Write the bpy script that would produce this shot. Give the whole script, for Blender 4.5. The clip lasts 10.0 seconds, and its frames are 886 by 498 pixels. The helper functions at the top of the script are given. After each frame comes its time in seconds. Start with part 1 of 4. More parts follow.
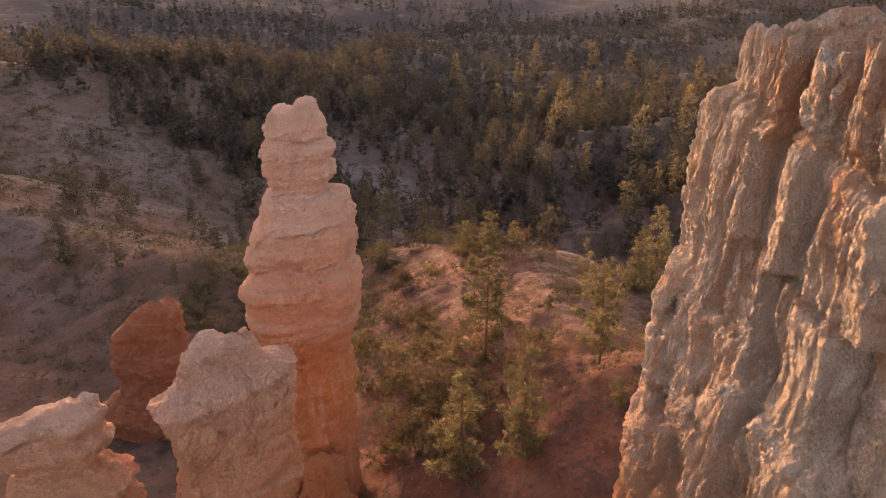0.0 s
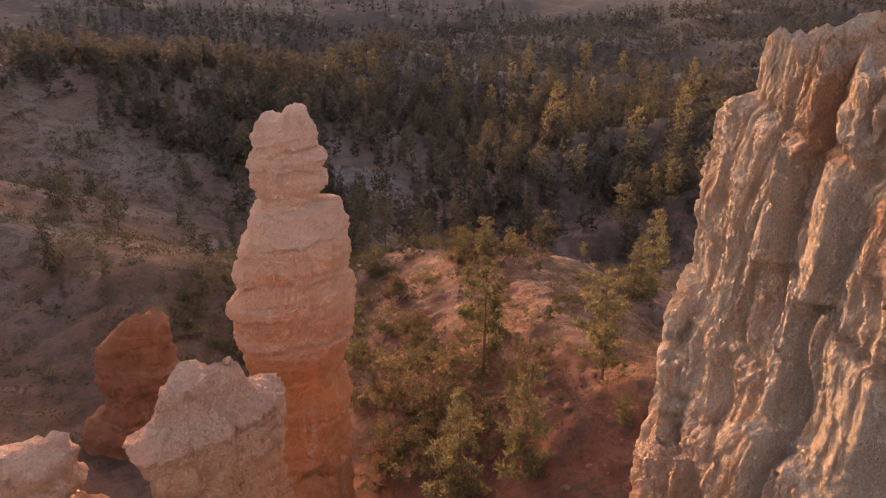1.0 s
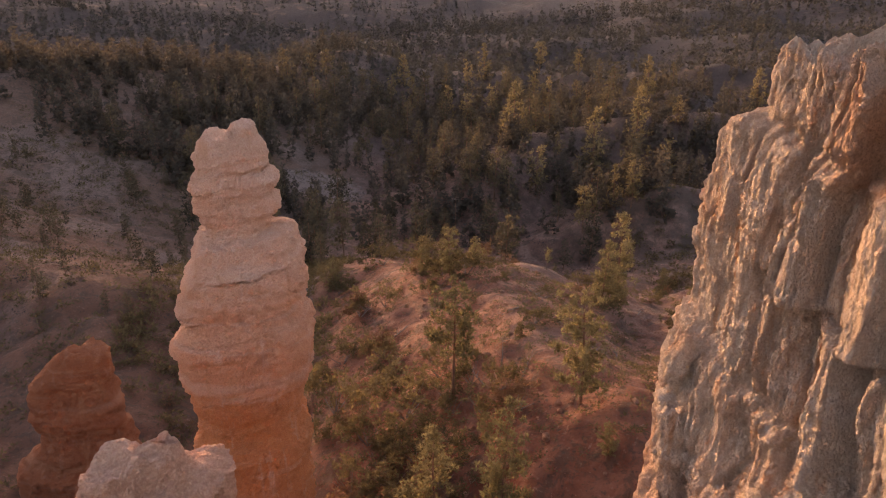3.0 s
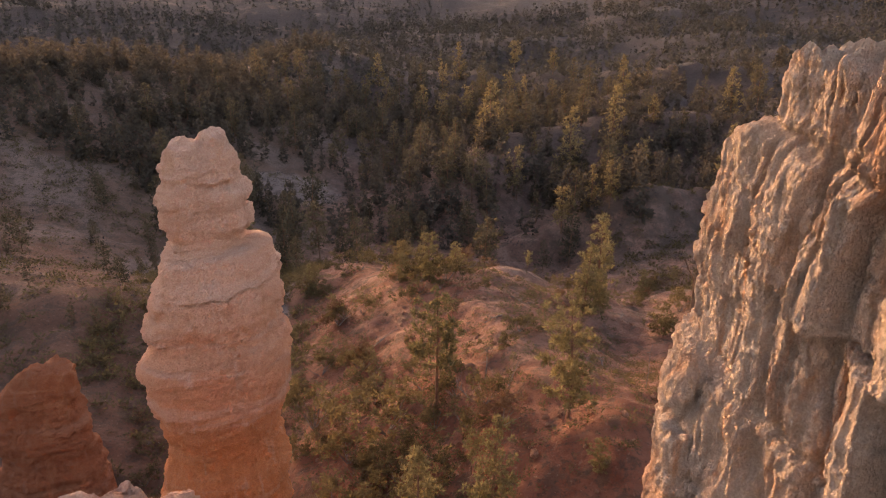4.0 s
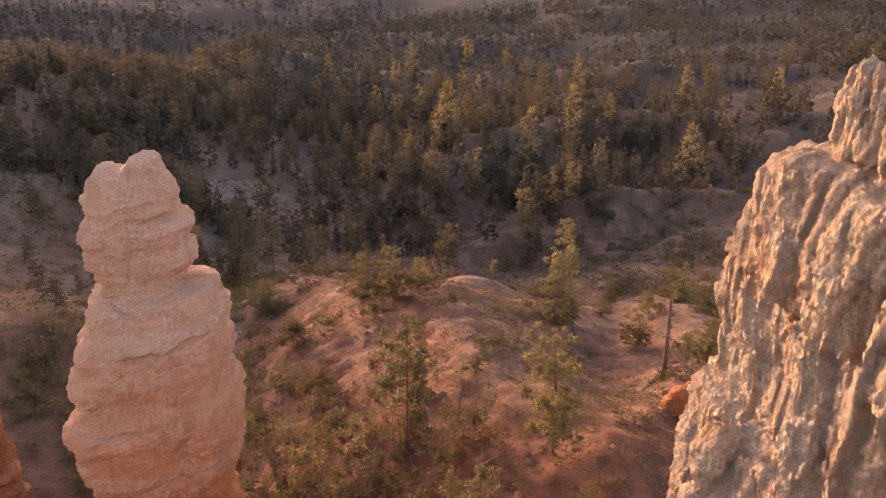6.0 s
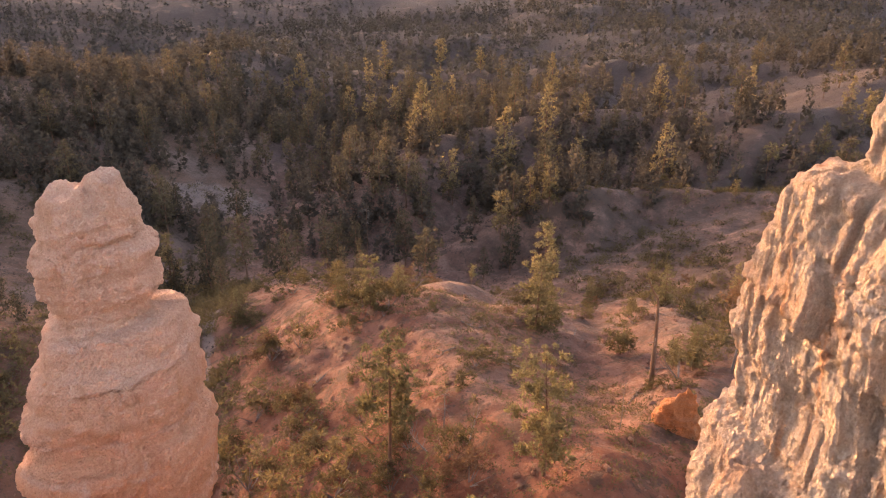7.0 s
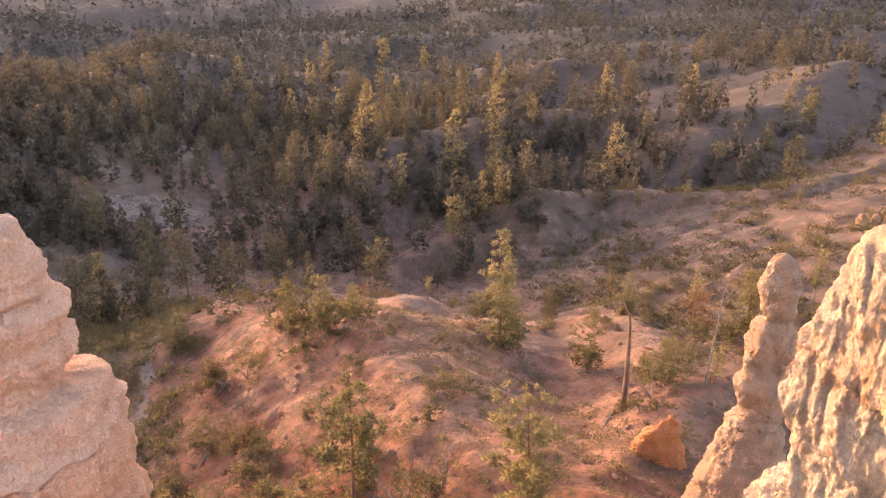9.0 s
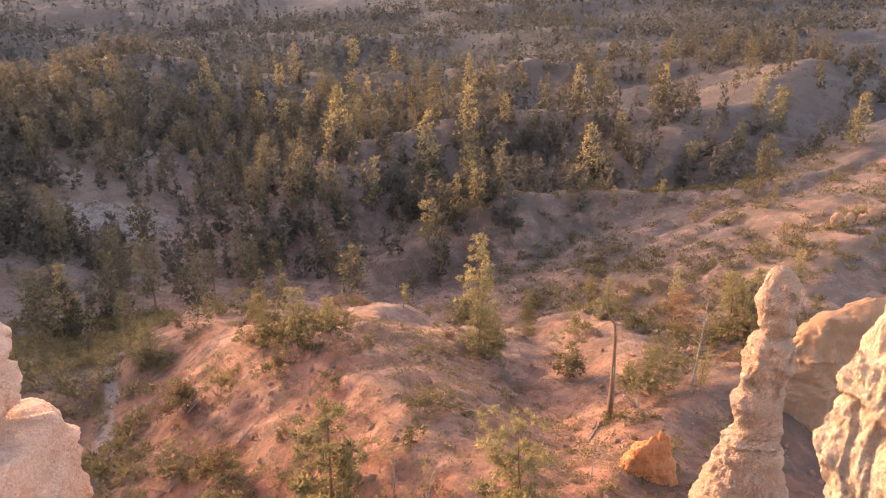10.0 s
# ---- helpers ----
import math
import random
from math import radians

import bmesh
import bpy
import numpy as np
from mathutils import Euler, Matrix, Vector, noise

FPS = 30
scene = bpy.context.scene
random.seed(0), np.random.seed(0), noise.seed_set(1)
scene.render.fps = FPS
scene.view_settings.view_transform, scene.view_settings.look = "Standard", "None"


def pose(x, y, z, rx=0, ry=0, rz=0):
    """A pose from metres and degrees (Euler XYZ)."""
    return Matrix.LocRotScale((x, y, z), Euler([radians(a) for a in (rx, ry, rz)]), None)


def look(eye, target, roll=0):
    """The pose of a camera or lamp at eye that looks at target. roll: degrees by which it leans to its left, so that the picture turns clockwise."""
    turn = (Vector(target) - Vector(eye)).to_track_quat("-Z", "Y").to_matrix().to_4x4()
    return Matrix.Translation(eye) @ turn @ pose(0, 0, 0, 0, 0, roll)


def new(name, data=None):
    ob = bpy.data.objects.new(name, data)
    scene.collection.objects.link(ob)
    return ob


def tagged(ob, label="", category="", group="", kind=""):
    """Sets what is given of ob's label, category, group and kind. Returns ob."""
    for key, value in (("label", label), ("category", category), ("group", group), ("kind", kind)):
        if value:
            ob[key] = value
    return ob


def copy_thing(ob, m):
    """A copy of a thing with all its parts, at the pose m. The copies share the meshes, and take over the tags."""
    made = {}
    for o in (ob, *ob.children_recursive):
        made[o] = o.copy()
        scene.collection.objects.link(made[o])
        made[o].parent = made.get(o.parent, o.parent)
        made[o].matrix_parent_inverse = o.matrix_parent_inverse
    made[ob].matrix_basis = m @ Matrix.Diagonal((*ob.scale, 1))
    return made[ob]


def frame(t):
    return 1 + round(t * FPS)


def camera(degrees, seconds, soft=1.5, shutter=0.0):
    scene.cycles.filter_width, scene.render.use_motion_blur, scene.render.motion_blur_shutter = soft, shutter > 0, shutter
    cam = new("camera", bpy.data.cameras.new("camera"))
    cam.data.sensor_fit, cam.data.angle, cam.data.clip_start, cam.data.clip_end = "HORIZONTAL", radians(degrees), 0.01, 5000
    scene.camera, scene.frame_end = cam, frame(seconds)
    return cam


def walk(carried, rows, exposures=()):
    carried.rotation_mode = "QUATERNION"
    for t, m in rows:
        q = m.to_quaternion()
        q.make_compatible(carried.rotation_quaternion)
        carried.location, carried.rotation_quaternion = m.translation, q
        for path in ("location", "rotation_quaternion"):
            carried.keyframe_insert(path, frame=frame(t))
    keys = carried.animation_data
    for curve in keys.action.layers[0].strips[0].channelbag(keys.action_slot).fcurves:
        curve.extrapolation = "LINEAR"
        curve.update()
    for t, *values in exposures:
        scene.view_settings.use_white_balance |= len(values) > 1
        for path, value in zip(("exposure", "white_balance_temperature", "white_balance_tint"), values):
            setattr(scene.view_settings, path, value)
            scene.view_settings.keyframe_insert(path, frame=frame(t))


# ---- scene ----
import collections

# the camera: a drone that glides level between the rocks, looking down 20.6 degrees
cam = camera(64.8, 10.0, soft=1.15)
METRES, EYE, TILT, LEAN, TURN = 32.0, 35.0, -20.6, 0.0, 0.0
ROWS = [
    (0.0, 0.0, 0.0, 0.0, -0.0, 0.0, -0.0),
    (0.5, -0.006, 0.0448, 0.0191, -0.23, 0.01, 0.11),
    (1.0, -0.0116, 0.089, 0.0375, -0.58, 0.01, 0.25),
    (1.5, -0.0168, 0.1311, 0.0553, -1.22, -0.01, 0.48),
    (2.0, -0.0223, 0.1719, 0.0731, -2.13, -0.05, 0.83),
    (2.5, -0.0265, 0.2124, 0.0902, -3.05, -0.09, 1.19),
    (4.0, -0.0418, 0.339, 0.142, -6.01, -0.3, 2.26),
    (4.5, -0.046, 0.3839, 0.1595, -6.88, -0.39, 2.57),
    (5.0, -0.0507, 0.4318, 0.1787, -7.78, -0.47, 2.91),
    (5.5, -0.0538, 0.4806, 0.1976, -8.73, -0.54, 3.24),
    (7.0, -0.0577, 0.6273, 0.2573, -11.78, -0.85, 4.38),
    (7.5, -0.0583, 0.6776, 0.2775, -12.85, -0.96, 4.78),
    (8.0, -0.0581, 0.7266, 0.2969, -13.93, -1.07, 5.16),
    (8.5, -0.0555, 0.7759, 0.3168, -15.04, -1.21, 5.57),
    (9.0, -0.0531, 0.8244, 0.3372, -16.2, -1.35, 5.99),
    (9.5, -0.047, 0.8741, 0.3562, -17.35, -1.48, 6.41),
    (10.0, -0.0401, 0.923, 0.3744, -18.47, -1.61, 6.87),
]
EXPOSURES = [(0.0, 1.65, 7400, 41), (2.3, 1.42, 7300, 43), (4.5, 1.6, 7150, 38), (7.0, 2.1, 7250, 41), (10.0, 2.7, 6850, 34)]  # seconds, stops, kelvin, tint
walk(cam, [(t, pose(0, 0, EYE, TILT, LEAN, TURN) @ pose(METRES * x, METRES * y, METRES * z, 90 + pitch, roll, yaw)) for t, x, y, z, yaw, pitch, roll in ROWS], EXPOSURES)

# ---- light: a low morning sun over the far ridge, and its sky ----
SUN_AZIMUTH, SUN_HEIGHT = -22.0, 6.0   # degrees; azimuth from +y, to the right positive
world = bpy.data.worlds.new("sky")
scene.world = world
world.use_nodes = True
wn = world.node_tree.nodes
sky = wn.new("ShaderNodeTexSky")
sky.sky_type, sky.sun_disc = "NISHITA", False
sky.sun_elevation, sky.sun_rotation = radians(SUN_HEIGHT), radians(360 + SUN_AZIMUTH)
sky.air_density, sky.dust_density, sky.ozone_density = 1.0, 2.5, 1.0
wn["Background"].inputs["Strength"].default_value = 0.30
world.node_tree.links.new(sky.outputs["Color"], wn["Background"].inputs["Color"])

sun_data = bpy.data.lights.new("sun", "SUN")
sun_data.energy, sun_data.angle, sun_data.color = 1.75, radians(0.6), (1.0, 0.74, 0.40)
sun = new("sun", sun_data)
sa, sh = radians(SUN_AZIMUTH), radians(SUN_HEIGHT)
TO_SUN = Vector((math.sin(sa) * math.cos(sh), math.cos(sa) * math.cos(sh), math.sin(sh)))
sun.matrix_world = look(TO_SUN * 500, (0, 0, 0))

# ---- arithmetic shared by the shapes ----
rng = np.random.default_rng(7)


def lattice(i, j, k, seed):
    """A number from 0 to 1 for every corner of the unit lattice."""
    h = (i.astype(np.int64) * 374761393 + j.astype(np.int64) * 668265263 + k.astype(np.int64) * 2147483647 + seed * 1274126177) & 0xFFFFFFFF
    h = ((h ^ (h >> 13)) * 1274126177) & 0xFFFFFFFF
    h = ((h ^ (h >> 16)) * 2246822519) & 0xFFFFFFFF
    return ((h ^ (h >> 15)) & 0xFFFFFF) / 16777215.0


def smooth_noise(p, seed=0):
    """Value noise from -1 to 1 at the points p (n x 3)."""
    c = np.floor(p)
    f = p - c
    f = f * f * f * (f * (f * 6 - 15) + 10)
    i, j, k = c[:, 0], c[:, 1], c[:, 2]
    out = 0.0
    for a in (0, 1):
        wa = f[:, 0] if a else 1 - f[:, 0]
        for b in (0, 1):
            wb = f[:, 1] if b else 1 - f[:, 1]
            for d in (0, 1):
                wd = f[:, 2] if d else 1 - f[:, 2]
                out = out + wa * wb * wd * lattice(i + a, j + b, k + d, seed)
    return out * 2 - 1


def fbm(p, size, octaves=4, seed=0, gain=0.5):
    """Layered noise whose largest lumps are about size metres."""
    out, amp, q = 0.0, 1.0, p / size
    for n in range(octaves):
        out = out + amp * smooth_noise(q + 17.3 * n, seed + n)
        q, amp = q * 2.03, amp * gain
    return out


def ridged(p, size, octaves=3, seed=0):
    """Sharp creases: 0 in the crease, 1 on the broad backs."""
    out, amp, total, q = 0.0, 1.0, 0.0, p / size
    for n in range(octaves):
        out = out + amp * np.abs(smooth_noise(q + 9.1 * n, seed + n))
        total, q, amp = total + amp, q * 2.07, amp * 0.5
    return np.clip(out / total * 1.8, 0, 1)


def knobs(p, size, seed=0):
    """Rounded knobs with sharp creases between them: 0 in the crease, 1 on the knob."""
    q = p / size
    c0 = np.floor(q - 0.5)
    best = np.full(len(q), 9.0)
    for a in (0, 1):
        for b in (0, 1):
            for d in (0, 1):
                c = c0 + np.array([a, b, d])
                i, j, k = c[:, 0], c[:, 1], c[:, 2]
                dx = c[:, 0] + lattice(i, j, k, seed) - q[:, 0]
                dy = c[:, 1] + lattice(i, j, k, seed + 101) - q[:, 1]
                dz = c[:, 2] + lattice(i, j, k, seed + 202) - q[:, 2]
                best = np.minimum(best, dx * dx + dy * dy + dz * dz)
    return np.sqrt(np.clip(1 - best, 0, 1))


def smoothstep(a, b, x):
    t = np.clip((x - a) / (b - a), 0, 1)
    return t * t * (3 - 2 * t)


# ---- the lie of the land ----
def ridge_height(x, y, line, left, right):
    """The height of a ridge along a line of crest points, which falls off to its left and right by those slopes."""
    best = np.full(x.shape, -1e3)
    for (x0, y0, z0), (x1, y1, z1) in zip(line, line[1:]):
        dx, dy = x1 - x0, y1 - y0
        length = math.hypot(dx, dy)
        s = np.clip(((x - x0) * dx + (y - y0) * dy) / length**2, 0, 1)
        ox, oy = x - x0 - s * dx, y - y0 - s * dy
        d = np.hypot(ox, oy)
        side = (dx * oy - dy * ox) / length
        slope = right + (left - right) * smoothstep(-3, 3, side)
        best = np.maximum(best, z0 + s * (z1 - z0) - slope * (np.sqrt(d * d + 9) - 3))
    return best


RIDGES = [  # crest line, slope to the left, slope to the right (seen along the line)
    ([(22, 36, -6), (20.5, 64, -2.8)], 0.95, 0.4),
    ([(20, 66, -2.6), (16, 83, -4.2), (14.5, 101, -7.0), (12, 117, -9.0), (27, 148, -21.5)], 0.54, 0.55),
    ([(20, 66, -2.6), (36, 78, -8.4), (53, 93, -12.4), (64, 130, -20.5)], 0.6, 0.42),
    ([(12, 117, -9), (-3, 146, -19), (-8, 160, -25)], 0.42, 0.4),
    ([(84, 205, -22), (100, 206, -23.5), (120, 194, -22), (140, 172, -16.6), (172, 175, -13), (235, 195, -2)], 0.4, 0.95),
    ([(-58, 130, -13.5), (-84, 146, -14), (-135, 150, 2), (-260, 130, 22)], 0.4, 0.4),
    ([(-40, 90, -22), (-58, 130, -14)], 0.5, 0.5),
    ([(-14, 63, -18), (-12, 36, -6), (-19, 30, -5), (-25, 5, 2)], 0.75, 0.75),
    ([(60, 92, -13), (86, 108, -18), (112, 124, -15), (150, 140, -10), (230, 150, 6)], 0.3, 0.35),
    ([(40, 262, -24.5), (70, 292, -21), (108, 296, -18), (146, 286, -15.5), (180, 236, -9.5), (280, 290, 0.5)], 0.3, 0.45),
    ([(-30, 430, -24), (15, 455, -20), (80, 360, -23), (150, 350, -12)], 0.3, 0.5),
    ([(-280, 230, 30), (-180, 270, 10), (-115, 330, 3), (-75, 420, -6), (-30, 520, -6)], 0.3, 0.33),
    ([(60, 480, -16), (180, 420, -8), (300, 345, 1.5), (305, 490, 0)], 0.2, 0.3),
]


def ground_height(x, y, detail=True):
    x, y = np.asarray(x, float), np.asarray(y, float)
    s, c = 0.56 * x + 0.83 * y, 0.83 * x - 0.56 * y
    base = np.interp(s, [-400, -60, 0, 60, 110, 210, 235, 275, 330, 450, 620, 760, 950, 1300, 1700, 6000],
                     [10, 4, -14, -27, -33, -44, -43, -35, -29, -20, -5, 2, 30, 60, 56, 40])
    sunward = 0.927 * y - 0.375 * x          # the high ridge over which the sun comes
    base = np.maximum(base, np.interp(sunward, [480, 760, 1000, 1300, 1700, 3000], [-60, -8, 34, 84, 84, 60]))
    base = base + smoothstep(240, 420, s) * (0.05 * np.clip(c + 60, -300, 260))
    base = base + smoothstep(40, 300, -x) * 16 * smoothstep(300, 100, y)
    z = base
    for line, left, right in RIDGES:
        r = ridge_height(x, y, line, left, right)
        k = 1.8
        h = np.clip(0.5 + 0.5 * (r - z) / k, 0, 1)
        z = z + (r - z) * h + k * h * (1 - h)
    if detail:
        p = np.stack([x, y, 0 * x], -1).reshape(-1, 3)
        far = smoothstep(150, 420, s)
        q = p + 7 * np.stack([fbm(p, 40, 2, 3), fbm(p, 40, 2, 4), 0 * p[:, 0]], -1)
        gully = (ridged(q, 26, 3, 5) - 0.55).reshape(x.shape)
        hills = fbm(q, 95, 3, 8).reshape(x.shape)
        rough = (fbm(p, 3.2, 4, 11) + 1.3 * (ridged(q, 5.5, 3, 14) - 0.5)).reshape(x.shape)
        z = z - 1.0 - 1.5 * far + gully * (1.5 + 4.0 * far) + hills * (0.6 + 5.0 * far) + rough * 0.36
    return z

# ---- materials ----
def material(name, rough=0.9):
    m = bpy.data.materials.new(name)
    m.use_nodes = True
    b = m.node_tree.nodes["Principled BSDF"]
    b.inputs["Roughness"].default_value = rough
    b.inputs["Specular IOR Level"].default_value = 0.25
    return m, m.node_tree, b


class Nodes:
    """Short ways to add nodes to one material."""

    def __init__(self, tree):
        self.tree = tree
        self.place = tree.nodes.new("ShaderNodeTexCoord").outputs["Object"]

    def add(self, kind, **inputs):
        n = self.tree.nodes.new(kind)
        for key, value in inputs.items():
            self.set(n.inputs[key.replace("_", " ")], value)
        return n

    def set(self, socket, value):
        if hasattr(value, "is_linked"):
            self.tree.links.new(value, socket)
        else:
            socket.default_value = value

    def stretch(self, x, y, z):
        n = self.add("ShaderNodeMapping", Vector=self.place)
        n.inputs["Scale"].default_value = (x, y, z)
        return n.outputs["Vector"]

    def noise(self, scale, detail=5.0, vector=None, rough=0.55, distort=0.0):
        n = self.add("ShaderNodeTexNoise", Vector=vector or self.place, Scale=scale, Detail=detail, Roughness=rough, Distortion=distort)
        return n.outputs["Fac"]

    def ramp(self, fac, *stops):
        n = self.add("ShaderNodeValToRGB", Fac=fac)
        e = n.color_ramp.elements
        while len(e) < len(stops):
            e.new(0.5)
        for el, (at, col) in zip(e, stops):
            el.position = at
            el.color = (*col, 1) if len(col) == 3 else col
        return n.outputs["Color"]

    def mask(self, fac, a, b):
        n = self.add("ShaderNodeMapRange", Value=fac, From_Min=a, From_Max=b)
        n.interpolation_type = "SMOOTHSTEP"
        return n.outputs["Result"]

    def math(self, op, a, b=0.0):
        n = self.tree.nodes.new("ShaderNodeMath")
        n.operation = op
        self.set(n.inputs[0], a)
        self.set(n.inputs[1], b)
        return n.outputs[0]

    def mix(self, fac, a, b, blend="MIX"):
        n = self.tree.nodes.new("ShaderNodeMix")
        n.data_type, n.blend_type = "RGBA", blend
        self.set(n.inputs[0], fac)
        for s, v in ((n.inputs[6], a), (n.inputs[7], b)):
            self.set(s, (*v, 1) if isinstance(v, tuple) else v)
        return n.outputs[2]

    def xyz(self):
        n = self.add("ShaderNodeSeparateXYZ", Vector=self.place)
        return n.outputs

    def cells(self, scale, vector):
        """Rounded grains: high in the middle of each, low in the creases."""
        n = self.add("ShaderNodeTexVoronoi", Vector=vector, Scale=scale)
        return self.math("SUBTRACT", 1.0, n.outputs["Distance"])

    def bump(self, height, strength, distance, normal=None):
        n = self.add("ShaderNodeBump", Height=height, Strength=strength, Distance=distance)
        if normal:
            self.set(n.inputs["Normal"], normal)
        return n.outputs["Normal"]


def rock_material(name, pale_from, orange_to, pale=(0.68, 0.45, 0.34), pink=(0.64, 0.355, 0.235), orange=(0.56, 0.22, 0.09), chalk=(0.70, 0.54, 0.45), streaks=0.3, drip=0.7, crag=0.35, stain=0.0):
    """Layered limestone: orange below the height orange_to, pale above pale_from, streaked by wash and spotted with lichen."""
    m, tree, b = material(name, 0.92)
    n = Nodes(tree)
    x, y, z = n.xyz()
    drift = n.noise(0.16, 4.0)
    level = n.math("ADD", z, n.math("MULTIPLY", n.math("SUBTRACT", drift, 0.5), 9.0))
    col = n.mix(n.mask(level, orange_to, pale_from), orange, pink)
    col = n.mix(n.math("MULTIPLY", n.mask(level, pale_from - 1.5, pale_from + 7.0), 0.85), col, pale)
    # beds: thin horizontal bands a little redder or whiter
    beds = n.noise(0.9, 4.0, n.stretch(0.05, 0.05, 1.0))
    col = n.mix(n.math("MULTIPLY", n.mask(beds, 0.52, 0.68), 0.28), col, (0.60, 0.30, 0.16))
    col = n.mix(n.math("MULTIPLY", n.mask(beds, 0.46, 0.30), 0.3), col, chalk)
    # wash streaks that run down the face
    streak = n.noise(1.0, 5.0, n.stretch(0.9, 0.9, 0.07), 0.6)
    col = n.mix(n.math("MULTIPLY", n.mask(streak, 0.56, 0.72), streaks), col, (0.58, 0.27, 0.13))
    col = n.mix(n.math("MULTIPLY", n.mask(streak, 0.44, 0.28), 0.35), col, chalk)
    # rust stains where water seeps
    if stain:
        seep = n.noise(0.20, 6.0, n.stretch(1.0, 1.0, 0.45), 0.55)
        col = n.mix(n.math("MULTIPLY", n.mask(seep, 0.53, 0.66), stain), col, (0.50, 0.205, 0.085))
    # grain and small dark pits and lichen
    grain = n.noise(3.6, 8.0, None, 0.72)
    col = n.mix(n.math("MULTIPLY", n.mask(grain, 0.43, 0.30), 0.32), col, (0.25, 0.17, 0.13))
    fine = n.noise(9.0, 6.0, None, 0.65)
    col = n.mix(0.44, col, n.ramp(fine, (0.30, (0.25, 0.25, 0.25)), (0.70, (0.80, 0.80, 0.80))), "OVERLAY")
    n.set(b.inputs["Base Color"], col)
    wander = n.mix(0.12, n.stretch(1.0, 1.0, drip), n.add("ShaderNodeTexNoise", Vector=n.place, Scale=1.5, Detail=3.0).outputs["Color"], "ADD")
    crest = n.math("ABSOLUTE", n.math("SUBTRACT", n.noise(4.2, 5.0, wander, 0.65), 0.5))
    lumps = n.bump(n.math("SUBTRACT", 0.3, crest), 1.0, crag)
    lumps = n.bump(n.cells(7.5, wander), 1.0, 0.08 + 0.2 * crag, lumps)
    n.set(b.inputs["Normal"], n.bump(n.noise(9.0, 7.0, None, 0.8), 1.0, 0.16, lumps))
    return m


ROCK_PILLAR = rock_material("pillar_limestone", 10.0, 0.0, pale=(0.73, 0.44, 0.31), pink=(0.71, 0.35, 0.205), orange=(0.63, 0.225, 0.085), chalk=(0.70, 0.50, 0.40), streaks=0.4)
ROCK_PALE = rock_material("pale_limestone", 10.5, 4.0, pale=(0.68, 0.40, 0.28), pink=(0.66, 0.285, 0.15), orange=(0.62, 0.21, 0.08), chalk=(0.68, 0.46, 0.355))
ROCK_CLIFF = rock_material("cliff_limestone", 9.0, -1.0, pale=(0.58, 0.435, 0.325), pink=(0.56, 0.345, 0.23), chalk=(0.60, 0.50, 0.42), streaks=0.8, drip=0.5, crag=0.6, stain=0.5)
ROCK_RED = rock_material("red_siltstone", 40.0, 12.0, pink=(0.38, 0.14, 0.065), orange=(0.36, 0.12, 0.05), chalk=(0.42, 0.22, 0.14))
ROCK_GOLD = rock_material("golden_limestone", 20.0, -10.0, pale=(0.46, 0.30, 0.20), pink=(0.42, 0.255, 0.155), orange=(0.40, 0.215, 0.12), chalk=(0.48, 0.35, 0.26), streaks=0.5, crag=0.6)

ROCK_SPIRE = rock_material("spire_limestone", -6.0, -24.0, pale=(0.44, 0.295, 0.21), pink=(0.40, 0.24, 0.155), orange=(0.38, 0.21, 0.12), chalk=(0.47, 0.35, 0.27), streaks=0.4, crag=0.6)
ROCK_ORANGE = rock_material("orange_siltstone", 40.0, 12.0, pink=(0.54, 0.22, 0.09), orange=(0.54, 0.20, 0.075), chalk=(0.52, 0.34, 0.22))
STONE = rock_material("loose_stone", 60.0, 40.0, orange=(0.26, 0.13, 0.08), chalk=(0.30, 0.20, 0.15))


